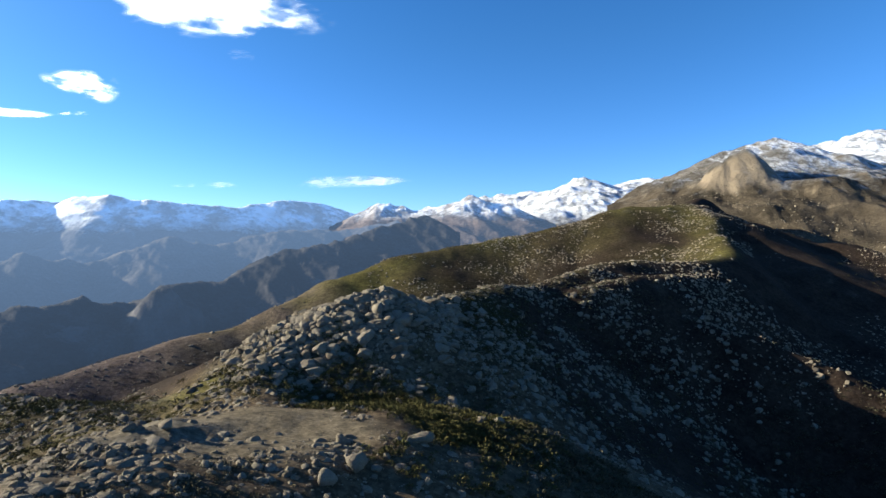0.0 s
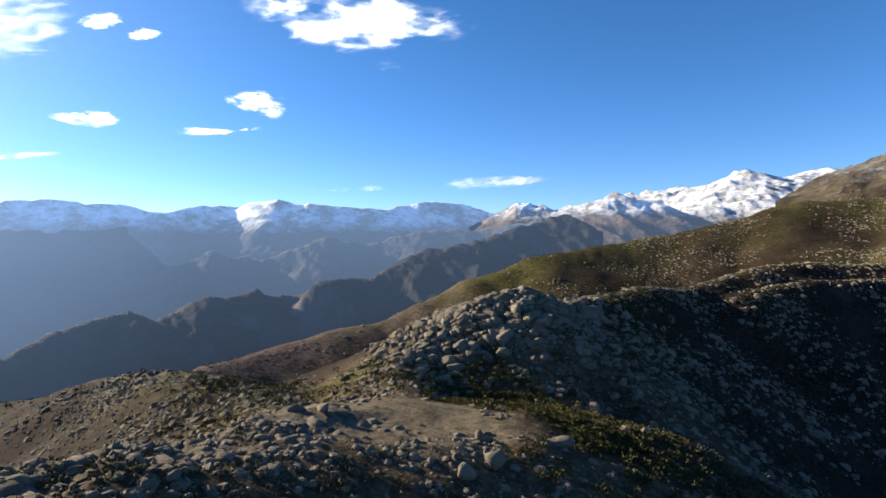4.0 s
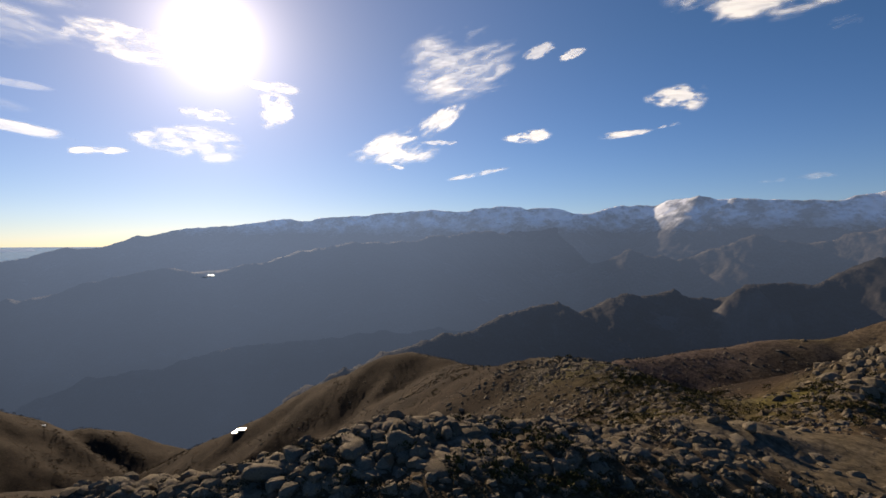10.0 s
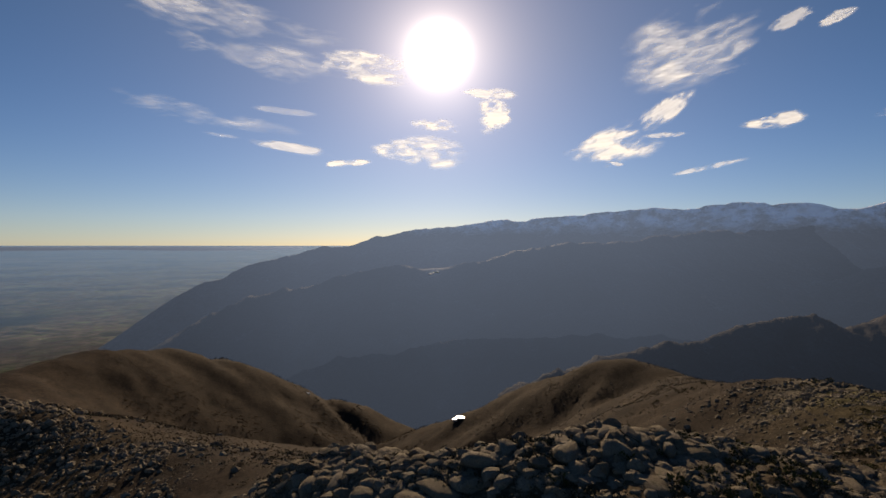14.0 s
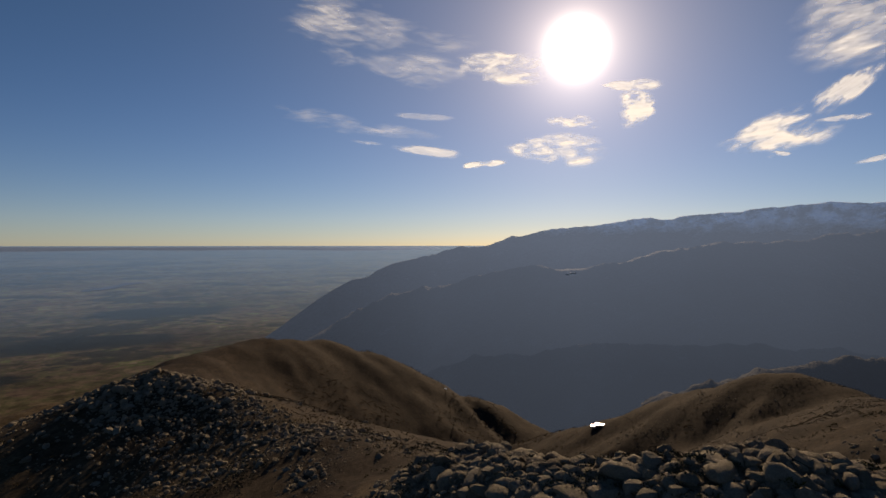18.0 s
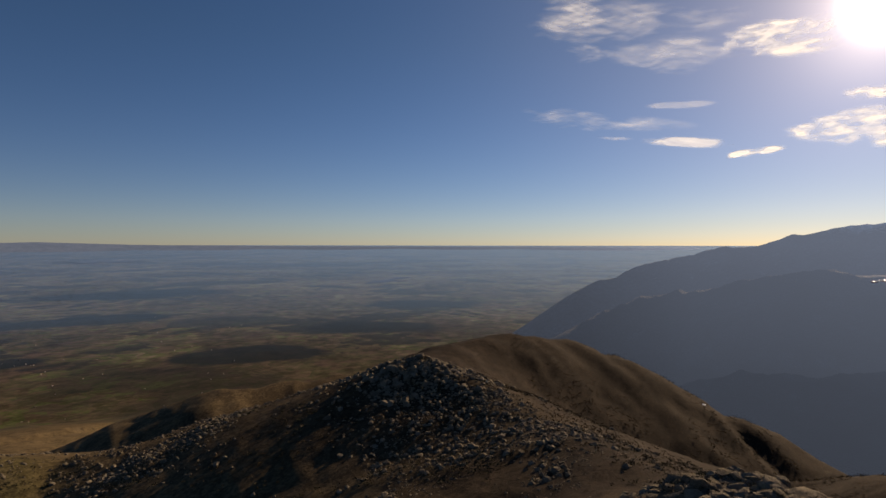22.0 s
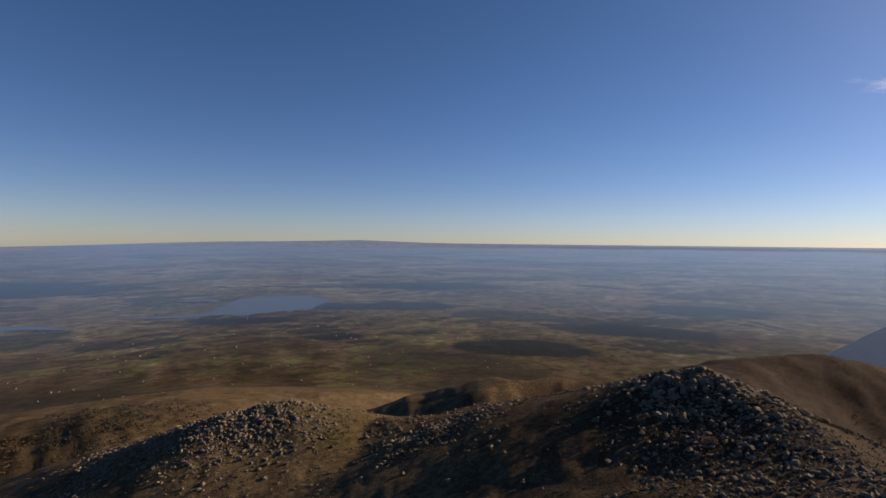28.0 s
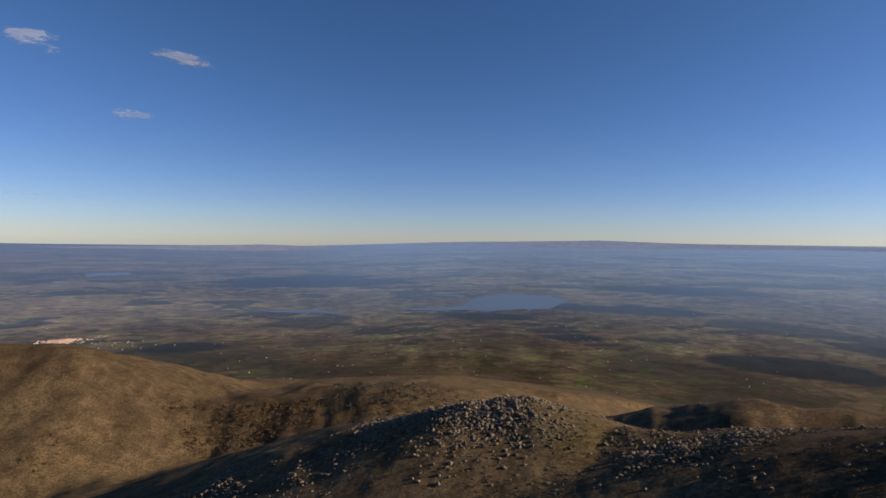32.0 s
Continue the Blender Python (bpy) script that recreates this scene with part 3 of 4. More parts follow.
mountain("backdrop_upper_spur", "grey flank with pale crags under the snow line, blue haze painted on", np.arange(-62, 0, 0.16), steps(1100, 2150, 90), [(SPUR_E, 0.72, 0.72, 3)], RANGE_UPPER, 13, 110, 75)
mountain("backdrop_middle_spur", "wooded spur below the range, haze painted on", np.arange(-130, -36, 0.18), steps(640, 2200, 95), [(SPUR_A, 0.62, 0.6, 2)], RANGE_NEAR, 12, 190, 73, 0.9)
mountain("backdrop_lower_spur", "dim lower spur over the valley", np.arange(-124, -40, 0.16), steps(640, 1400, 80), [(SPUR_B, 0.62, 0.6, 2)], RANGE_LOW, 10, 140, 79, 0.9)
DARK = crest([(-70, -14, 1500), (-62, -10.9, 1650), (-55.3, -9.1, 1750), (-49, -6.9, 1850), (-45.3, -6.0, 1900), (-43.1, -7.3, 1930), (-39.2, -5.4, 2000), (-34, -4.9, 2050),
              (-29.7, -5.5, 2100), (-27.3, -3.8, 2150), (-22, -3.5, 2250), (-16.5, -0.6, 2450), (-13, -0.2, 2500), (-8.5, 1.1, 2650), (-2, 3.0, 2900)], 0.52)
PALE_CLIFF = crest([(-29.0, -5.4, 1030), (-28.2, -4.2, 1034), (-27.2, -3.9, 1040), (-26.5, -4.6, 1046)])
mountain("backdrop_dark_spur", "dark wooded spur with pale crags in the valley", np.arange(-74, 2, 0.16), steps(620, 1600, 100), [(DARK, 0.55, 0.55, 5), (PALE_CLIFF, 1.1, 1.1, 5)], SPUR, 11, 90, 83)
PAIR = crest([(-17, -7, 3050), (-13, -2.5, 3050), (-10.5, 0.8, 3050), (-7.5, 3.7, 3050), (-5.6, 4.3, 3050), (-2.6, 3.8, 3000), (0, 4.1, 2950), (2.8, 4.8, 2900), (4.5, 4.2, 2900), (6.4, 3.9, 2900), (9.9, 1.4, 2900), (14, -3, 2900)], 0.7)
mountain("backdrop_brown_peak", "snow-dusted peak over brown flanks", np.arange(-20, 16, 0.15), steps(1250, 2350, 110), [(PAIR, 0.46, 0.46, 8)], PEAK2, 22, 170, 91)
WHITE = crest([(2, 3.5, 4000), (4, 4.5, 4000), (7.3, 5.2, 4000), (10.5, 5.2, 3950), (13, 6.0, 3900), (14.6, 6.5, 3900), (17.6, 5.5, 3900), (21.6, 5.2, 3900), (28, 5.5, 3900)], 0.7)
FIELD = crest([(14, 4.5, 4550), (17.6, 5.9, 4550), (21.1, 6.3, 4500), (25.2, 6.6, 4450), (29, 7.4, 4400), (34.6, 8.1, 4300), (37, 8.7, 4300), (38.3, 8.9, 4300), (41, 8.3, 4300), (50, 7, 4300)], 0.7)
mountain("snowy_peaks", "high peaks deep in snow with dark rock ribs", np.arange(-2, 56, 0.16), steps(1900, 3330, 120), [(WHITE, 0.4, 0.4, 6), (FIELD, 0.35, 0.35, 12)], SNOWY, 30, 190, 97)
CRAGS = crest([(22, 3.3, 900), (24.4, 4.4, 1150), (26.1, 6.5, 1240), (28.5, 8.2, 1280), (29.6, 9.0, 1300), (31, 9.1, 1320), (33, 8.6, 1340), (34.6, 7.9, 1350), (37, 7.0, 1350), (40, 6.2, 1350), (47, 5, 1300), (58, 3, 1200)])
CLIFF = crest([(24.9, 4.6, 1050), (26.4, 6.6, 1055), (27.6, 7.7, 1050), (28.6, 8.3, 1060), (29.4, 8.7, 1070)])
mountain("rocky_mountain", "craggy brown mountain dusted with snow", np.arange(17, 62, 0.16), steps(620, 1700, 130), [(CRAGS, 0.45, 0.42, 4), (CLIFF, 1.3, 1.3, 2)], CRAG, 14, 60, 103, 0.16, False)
# The stretch past heading -138 is added as a painted, glowing haze rim.
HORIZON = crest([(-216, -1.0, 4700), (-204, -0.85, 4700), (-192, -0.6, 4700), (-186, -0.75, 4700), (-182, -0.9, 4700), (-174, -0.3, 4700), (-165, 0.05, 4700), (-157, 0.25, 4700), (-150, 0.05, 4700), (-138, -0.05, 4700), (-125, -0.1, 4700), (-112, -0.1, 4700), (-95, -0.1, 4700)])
mountain("backdrop_hills", "low hills along the horizon, run on as a painted blue haze rim", np.arange(-222, -94, 0.3), steps(4450, 4860, 16), [(HORIZON, 0.3, 0.3, 10)], HILLS, 5, 300, 113)


# ---- things ----
def settle(head, up, height=ground_height, start=40.0, end=3000.0):
    """Where the line of sight at that heading and elevation first meets the ground."""
    d = np.geomspace(start, end, 1600)
    a = radians(head)
    x, y = d * math.sin(a), d * math.cos(a)
    below = height(x, y) >= d * math.tan(radians(up))
    i = int(np.argmax(below)) if below.any() else len(d) - 1
    return Vector((x[i], y[i], float(height(x[i:i + 1], y[i:i + 1])[0])))


def part(name, bm, material, parent, label=""):
    me = bpy.data.meshes.new(name)
    bm.to_mesh(me)
    bm.free()
    me.materials.append(material)
    ob = new(name, me)
    ob.parent = parent
    return tagged(ob, label)


rng = np.random.default_rng(7)


def stone_shape(level, seed):
    """A weathered granite block: a ball cut by a few planes, then roughened."""
    bm = bmesh.new()
    bmesh.ops.create_icosphere(bm, subdivisions=level, radius=1)
    co = np.array([v.co[:] for v in bm.verts])
    faces = np.array([[v.index for v in f.verts] for f in bm.faces])
    bm.free()
    r = np.random.default_rng(seed)
    for _ in range(14):
        n = r.normal(size=3)
        n /= np.linalg.norm(n)
        over = np.maximum(co @ n - r.uniform(0.45, 0.8), 0)
        co = co - over[:, None] * n * 0.95
    rough = fbm(co[:, 0] * 3 + co[:, 2] * 1.7, co[:, 1] * 3 - co[:, 2] * 2.1, 3.0, 3, seed + 200)
    co = co * (1 + 0.15 * rough[:, None])
    co *= r.uniform((0.85, 0.75, 0.65), (1.2, 1.05, 0.95))
    return co, faces


def stones_mesh(name, at, size, shapes, pick, turn, tilt, material, smooth=True):
    """Many stones joined into one mesh."""
    cos, fs, base = [], [], 0
    for p, s, k, a, b in zip(at, size, pick, turn, tilt):
        co, f = shapes[k]
        ca, sa, cb, sb = math.cos(a), math.sin(a), math.cos(b), math.sin(b)
        rot = np.array([[ca, -sa * cb, sa * sb], [sa, ca * cb, -ca * sb], [0, sb, cb]])
        cos.append(co @ rot.T * s + p)
        fs.append(f + base)
        base += len(co)
    co, f = np.concatenate(cos), np.concatenate(fs)
    me = bpy.data.meshes.new(name)
    me.vertices.add(len(co))
    me.vertices.foreach_set("co", co.reshape(-1))
    me.loops.add(f.size)
    me.loops.foreach_set("vertex_index", f.reshape(-1).astype(np.int32))
    me.polygons.add(len(f))
    me.polygons.foreach_set("loop_start", np.arange(0, f.size, f.shape[1], dtype=np.int32))
    me.polygons.foreach_set("use_smooth", np.full(len(f), smooth))
    me.update()
    me.materials.append(material)
    return new(name, me)


def rockiness(x, y):
    """Share of ground strewn with boulders."""
    r = np.hypot(x, y)
    lines = np.minimum.reduce([near_line(x, y, c) for c in (SPINE, RIM, WEST_SPUR[:7], EAST_ARM, KNOB)])
    crestwise = np.exp(-(lines / 24) ** 2)
    clump = np.clip(fbm(x, y, 26, 4, 131) * 1.8 + 0.30, 0, 1)
    east = np.clip((np.degrees(np.arctan2(x, y)) + 2) / 12, 0, 1) * (r < 330) * (np.abs(x) + y > 0)
    share = clump * (0.16 + 0.65 * crestwise + 0.26 * east) + 0.9 * outcrop(x, y)
    share = share * (1 - 0.96 * sand_mask(x, y))
    return np.clip(share, 0, 1)


def scatter(count, d_near, d_far, head_a, head_b, power, chance, seed):
    """Places strewn over a fan, more of them where chance is high."""
    g = np.random.default_rng(seed)
    n = count * 12
    d = (d_near ** power + g.random(n) * (d_far ** power - d_near ** power)) ** (1 / power)
    a = np.radians(g.uniform(head_a, head_b, n))
    x, y = d * np.sin(a), d * np.cos(a)
    keep = np.flatnonzero(g.random(n) < chance(x, y))[:count]
    return x[keep], y[keep], g


SHAPES = [stone_shape(2, 300 + k) for k in range(9)]
SMALL = [stone_shape(2, 400 + k) for k in range(10)]
TINY = [stone_shape(1, 420 + k) for k in range(10)]
GRAIN = [stone_shape(0, 440 + k) for k in range(10)]


def lay(x, y, g, lo, hi, grow, sink=0.22):
    """Sizes, heights and turns of stones: many small, a few large."""
    size = lo + (hi - lo) * g.random(len(x)) ** 3.2
    size = size * (1 + grow * outcrop(x, y))
    z = ground_height(x, y) - size * sink
    return np.stack([x, y, z], -1), size, g.integers(0, 9, len(x)), g.uniform(0, 6.283, len(x)), g.normal(0, 0.35, len(x))


# boulders of the ridge near by, each a thing of its own
stone_meshes = []
for co, f in SHAPES:
    me = bpy.data.meshes.new("boulder")
    me.from_pydata(co.tolist(), [], f.tolist())
    me.polygons.foreach_set("use_smooth", np.ones(len(f), dtype=bool))
    me.materials.append(ROCK)
    stone_meshes.append(me)


def boulder(at, size, kind, turn, tilt, label="rounded grey granite boulder on the rocky ridge", stretch=(1, 1, 1)):
    ob = new("boulder", stone_meshes[kind])
    ob.matrix_world = Matrix.LocRotScale(at, Euler((tilt, 0, turn)), Vector(stretch) * size)
    return tagged(ob, label, "boulder", "boulders on the ridge")


bx, by, g = scatter(150, 50, 112, -98, 12, 1.2, lambda x, y: rockiness(x, y) ** 1.5, 17)
for p, s, k, a, b in zip(*lay(bx, by, g, 0.6, 1.7, 0.25)):
    boulder(Vector(p), s, int(k), a, b)
# single stones that stand out: heading, elevation, size, shape, stretch
for head, up, s, k, stretch in ((6.6, -17.9, 1.5, 0, (1, 1, 1.15)), (-10.9, -20.2, 1.4, 1, (1, 1, 1)), (-2.8, -20.4, 2.0, 2, (1.3, 1, 0.9)), (-27.5, -16.9, 1.2, 3, (1.5, 1, 0.8)),
                                (-30.5, -16.6, 1.1, 4, (1.3, 1, 0.9)), (-9.4, -22.4, 2.2, 5, (1, 1, 1.2)), (-12.5, -23.4, 1.9, 6, (1, 1, 1)), (-67, -21.0, 1.7, 7, (1.8, 1, 0.8)), (-57, -19.9, 1.3, 8, (1.5, 1, 1)), (-76, -22.4, 1.7, 0, (1.7, 1, 0.8)), (-62, -20.4, 1.5, 1, (1.6, 1.1, 0.8)),
                                (5.6, -9.6, 2.0, 1, (1, 1, 1.1)), (-4.5, -8.6, 2.6, 2, (1, 1, 1.2)), (-7, -7.4, 2.4, 3, (1, 1, 1.2))):
    p = settle(head, up)
    boulder(p + Vector((0, 0, s * 0.3)), s, k, radians(-head) + 0.2 * k, 0.1, "large pale granite boulder standing out of the scrub", stretch)

# bedrock humps that break out of the near crest
hx, hy, g = scatter(150, 48, 84, -100, -28, 1.0, lambda x, y: np.exp(-(near_line(x, y, NEAR_CREST[1:-1]) / 9) ** 2), 19)
for x, y, k, turn in zip(hx, hy, g.integers(0, 9, 150), g.uniform(0, 6.28, 150)):
    s = 1.2 + 2.0 * g.random() ** 2
    boulder(Vector((x, y, float(ground_height(np.array([x]), np.array([y]))[0]) - 0.3 * s)), s, int(k), turn, g.normal(0, 0.2), "broad hump of grey bedrock among smaller blocks", (1.4, 1.1, 0.7))

# blocks heaped on the rocky knob
hx, hy, g = scatter(70, 170, 225, -132, -113, 1.0, lambda x, y: gauss(x, y, -122.6, 198, 13), 15)
for x, y, k, turn in zip(hx, hy, g.integers(0, 9, 70), g.uniform(0, 6.28, 70)):
    s = 0.8 + 1.6 * g.random() ** 2
    boulder(Vector((x, y, float(ground_height(np.array([x]), np.array([y]))[0]) + 0.15 * s)), s, int(k), turn, g.normal(0, 0.3), "rough granite block on the rocky knob", (1, 1, 1.1))

# the rest of the boulders
for name, label, args, sizes in (
        ("boulder_field", "weathered granite boulders strewn along the ridge", (9000, 45, 150, -102, 48, 1.4, rockiness, 23), (0.16, 1.25, 0.45)),
        ("boulder_field", "granite blocks on the knoll and shaded slope", (5000, 120, 360, -40, 48, 1.2, rockiness, 29), (0.3, 1.9, 0.3)),
        ("boulder_field", "granite blocks over the rocky knob and the south arm", (12000, 100, 300, -212, -98, 1.3, lambda x, y: np.exp(-(np.minimum(near_line(x, y, EAST_ARM), near_line(x, y, ARM_CREST)) / 34) ** 2) * np.clip(fbm(x, y, 24, 4, 133) * 1.7 + 0.4, 0, 1), 31), (0.3, 1.35, 0.4)),
        ("boulder_field", "heap of granite blocks crowning the knoll", (1900, 125, 215, -24, 8, 1.3, lambda x, y: outcrop(x, y) ** 1.5, 27), (0.6, 3.2, 0.0)),
        ("boulder_field", "rough stones on the western spur", (2600, 120, 320, -75, -28, 1.3, lambda x, y: np.clip(fbm(x, y, 40, 4, 137) * 1.8 + 0.2 + 0.6 * outcrop(x, y), 0, 1), 33), (0.2, 1.1, 0.4)),
        ("boulder_field", "scattered stones on the high grassy shoulder", (6000, 300, 660, -40, 40, 1.3, lambda x, y: np.clip(fbm(x, y, 45, 4, 141) * 1.8 + 0.15, 0, 1) * (1 - 0.7 * (x < -60)), 37), (0.45, 1.9, 0.0)),
        ("boulder_field", "pale granite stones crowding the high crest", (6500, 205, 640, -4, 33, 1.2, lambda x, y: np.clip(fbm(x, y, 30, 5, 143) * 2.6 + 0.15, 0, 1) * np.exp(-(np.minimum(near_line(x, y, HIGH_CREST), near_line(x, y, SHOULDER[:4])) / 42) ** 2), 39), (0.35, 1.9, 0.0)),
        ("boulder_field", "small blocks packed along the near crest", (3000, 38, 84, -104, -8, 1.1, lambda x, y: np.clip(np.exp(-(np.minimum(near_line(x, y, NEAR_CREST[1:-1]), near_line(x, y, NEAR_TOP)) / 15) ** 2) * (0.8 + fbm(x, y, 7, 3, 149)) * np.clip((-24 - np.degrees(np.arctan2(x, y))) / 8, 0.6, 1), 0, 1), 41), (0.22, 1.25, 0.15)),
        ("boulder_field", "stones strewn over the grassy dome", (1700, 380, 640, 6, 30, 1.1, lambda x, y: np.clip(fbm(x, y, 34, 4, 159) * 2.2 + 0.15, 0, 1), 45), (0.5, 2.1, 0.0)),
        ("boulder_field", "pale stones crowding the rocky boss", (1500, 205, 275, -182, -154, 1.0, lambda x, y: np.clip(gauss(x, y, -166, 240, 20) + 0.7 * gauss(x, y, -169, 225, 12) + 0.35 * gauss(x, y, -176, 245, 14) - 0.6 * gauss(x, y, -161.5, 222, 9), 0, 1), 91), (0.35, 1.4, 0.0)),
        ("boulder_field", "rough blocks crowding the rocky knob", (1600, 165, 230, -134, -112, 1.0, lambda x, y: np.clip(gauss(x, y, -122.6, 197, 22) * (0.7 + fbm(x, y, 12, 3, 195)), 0, 1), 93), (0.4, 1.9, 0.0)),
        ("boulder_field", "dim boulders on the shaded eastern slope", (4200, 100, 340, 2, 48, 1.1, lambda x, y: np.clip(fbm(x, y, 26, 4, 147) * 1.8 + 0.4, 0, 1), 47), (0.5, 2.2, 0.0)),
        ("boulder_field", "pale granite clusters among the broom", (900, 78, 135, -16, 12, 1.1, lambda x, y: np.clip(fbm(x, y, 9, 3, 153) * 3.0 - 0.5, 0, 1) * (1 - sand_mask(x, y)), 49), (0.25, 1.15, 0.0)),
        ("boulder_field", "grey rock outcrop on the western spur", (2600, 125, 265, -60, -34, 1.1, lambda x, y: np.clip((gauss(x, y, -47, 190, 24) + 0.6 * gauss(x, y, -38, 150, 18)) * (fbm(x, y, 14, 4, 139) * 1.6 + 0.7), 0, 1), 35), (0.3, 1.5, 0.0)),
        ("boulder_field", "blocks tumbled down the sides of the knoll", (1500, 125, 225, -18, 12, 1.1, lambda x, y: np.exp(-(near_line(x, y, KNOLL_CREST[2:6]) / 34) ** 2) * np.clip(fbm(x, y, 13, 4, 135) * 2 + 0.5, 0, 1), 25), (0.35, 2.0, 0.0)),
        ("gravel", "small stones on the sandy flat and the paths", (5000, 50, 170, -100, 30, 1.2, lambda x, y: 0.25 + 0.4 * rockiness(x, y) - 0.2 * sand_mask(x, y) * (fbm(x, y, 9, 2, 77) < 0.1), 43), (0.10, 0.38, 0.0))):
    coarse = 0.72 if args[1] < 100 else 1.3 if args[1] < 200 else 9.0
    fx, fy, g = scatter(*args)
    at, size, pick, turn, tilt = lay(fx, fy, g, *sizes, 0.0 if args[3] < -110 else 0.22)
    fine = size < (0.3 if args[1] < 100 else 0.8 if args[1] < 200 else 1.3)
    ob = stones_mesh(name, at, size, SMALL + TINY + GRAIN, np.where(fine, pick + 20, np.where(size < coarse, pick + 10, pick)), turn, tilt, ROCK, False)
    tagged(ob, label, "boulders", kind="stuff")


# ---- scrub ----
def scrub_share(x, y):
    patch = np.clip(fbm(x, y, 34, 4, 151) * 2.2 - 0.25, 0, 1)
    main = gauss(x, y, -1, 103, 20) + gauss(x, y, -12, 128, 15) + gauss(x, y, 4, 190, 22) + gauss(x, y, -23, 138, 9) + gauss(x, y, -35, 150, 14) + 0.2 * gauss(x, y, -55, 66, 9)
    return np.clip((0.35 * patch + main * np.clip(fbm(x, y, 12, 3, 161) * 2 + 0.7, 0, 1)) * (1 - sand_mask(x, y)), 0, 1)


def bushes(name, label, x, y, g, lo, hi, blades, material, height=ground_height):
    """Low shrubs, each a dome of small upright leaf tufts."""
    n = len(x)
    size = lo + (hi - lo) * g.random(n) ** 1.6
    z = height(x, y)
    k = n * blades
    v = g.normal(size=(k, 3))
    v[:, 2] = np.abs(v[:, 2])
    v /= np.linalg.norm(v, axis=1)[:, None]
    rad = g.uniform(0.45, 1.0, k)[:, None]
    s = np.repeat(size, blades)[:, None]
    c = np.stack([np.repeat(x, blades), np.repeat(y, blades), np.repeat(z, blades)], -1) + v * rad * s * (1, 1, 0.75)
    e1 = g.normal(size=(k, 3))
    e1 /= np.linalg.norm(e1, axis=1)[:, None]
    e2 = np.cross(v, e1)
    w = g.uniform(0.16, 0.34, k)[:, None] * s * (46 / max(blades, 46)) ** 0.5
    tri = np.stack([c - e2 * w * 0.7, c + e2 * w * 0.7, c + v * w * 1.2 + e1 * w * 0.4], 1).reshape(-1, 3)
    me = bpy.data.meshes.new(name)
    me.vertices.add(len(tri))
    me.vertices.foreach_set("co", tri.reshape(-1))
    me.loops.add(len(tri))
    me.loops.foreach_set("vertex_index", np.arange(len(tri), dtype=np.int32))
    me.polygons.add(k)
    me.polygons.foreach_set("loop_start", np.arange(0, len(tri), 3, dtype=np.int32))
    me.update()
    me.materials.append(material)
    return tagged(new(name, me), label, "shrubs", kind="stuff")


# stones and dwarf shrubs on the flank of the craggy mountain
crag_height = HEIGHTS["rocky_mountain"]
fx, fy, g = scatter(900, 640, 1010, 21, 44, 1.0, lambda x, y: np.clip(fbm(x, y, 60, 4, 145) * 1.8 + 0.35, 0, 1), 51)
size = 0.7 + 1.8 * g.random(len(fx)) ** 3
ob = stones_mesh("boulder_field", np.stack([fx, fy, crag_height(fx, fy) + size * 0.15], -1), size, GRAIN, g.integers(0, 10, len(fx)), g.uniform(0, 6.28, len(fx)), g.normal(0, 0.3, len(fx)), ROCK, False)
tagged(ob, "scattered blocks on the flank of the craggy mountain", "boulders", kind="stuff")
sx, sy, g = scatter(7000, 640, 1300, 21, 44, 1.0, lambda x, y: np.clip(fbm(x, y, 80, 5, 155) * 2.0 + 0.2, 0, 1), 65)
bushes("scrub", "dark dwarf shrubs on the mountain flank", sx, sy, g, 0.9, 2.4, 9, SHADE_LEAF, crag_height)
sx, sy, g = scatter(3000, 50, 240, -75, 46, 1.3, scrub_share, 53)
bushes("scrub", "low olive-green broom scrub between the boulders", sx, sy, g, 0.45, 1.35, 70, LEAF)
sx, sy, g = scatter(1500, 76, 160, -18, 13, 1.2, lambda x, y: np.clip((gauss(x, y, 0, 103, 20) + gauss(x, y, -11, 128, 14)) * np.clip(fbm(x, y, 14, 3, 163) * 2 + 0.8, 0, 1) - sand_mask(x, y), 0, 1), 55)
bushes("scrub", "thick patch of olive broom beside the sandy flat", sx, sy, g, 0.55, 1.5, 90, LEAF)
sx, sy, g = scatter(6500, 60, 300, 2, 48, 1.3, lambda x, y: np.clip(fbm(x, y, 24, 4, 157) * 1.6 + 0.4, 0, 1), 57)
bushes("scrub", "dark scrub on the shaded eastern slope", sx, sy, g, 0.5, 1.5, 28, SHADE_LEAF)
sx, sy, g = scatter(1400, 80, 300, -212, -98, 1.3, lambda x, y: np.clip(fbm(x, y, 40, 4, 171) * 1.6 - 0.1, 0, 1), 59)
bushes("scrub", "dry brown scrub on the south slopes", sx, sy, g, 0.3, 0.8, 40, HEATHER)
sx, sy, g = scatter(3400, 130, 620, -75, 40, 1.3, lambda x, y: np.clip(fbm(x, y, 60, 4, 173) * 1.6 + 0.1, 0, 1), 61)
bushes("scrub", "olive scrub on the far shoulder of the ridge", sx, sy, g, 0.4, 1.1, 18, LEAF)


sx, sy, g = scatter(4500, 48, 170, -100, 20, 1.2, lambda x, y: np.clip(0.5 - 0.3 * sand_mask(x, y) - 0.4 * outcrop(x, y), 0, 1), 67)
bushes("dry_grass", "tufts of dry winter grass between the stones", sx, sy, g, 0.12, 0.4, 14, STRAW)
sx, sy, g = scatter(2600, 38, 90, -104, -12, 1.1, lambda x, y: np.clip((fbm(x, y, 9, 3, 177) * 1.8 + 0.3) * (1 - sand_mask(x, y)), 0, 1), 69)
bushes("scrub", "dark low heath between the near blocks", sx, sy, g, 0.25, 0.8, 34, SHADE_LEAF)
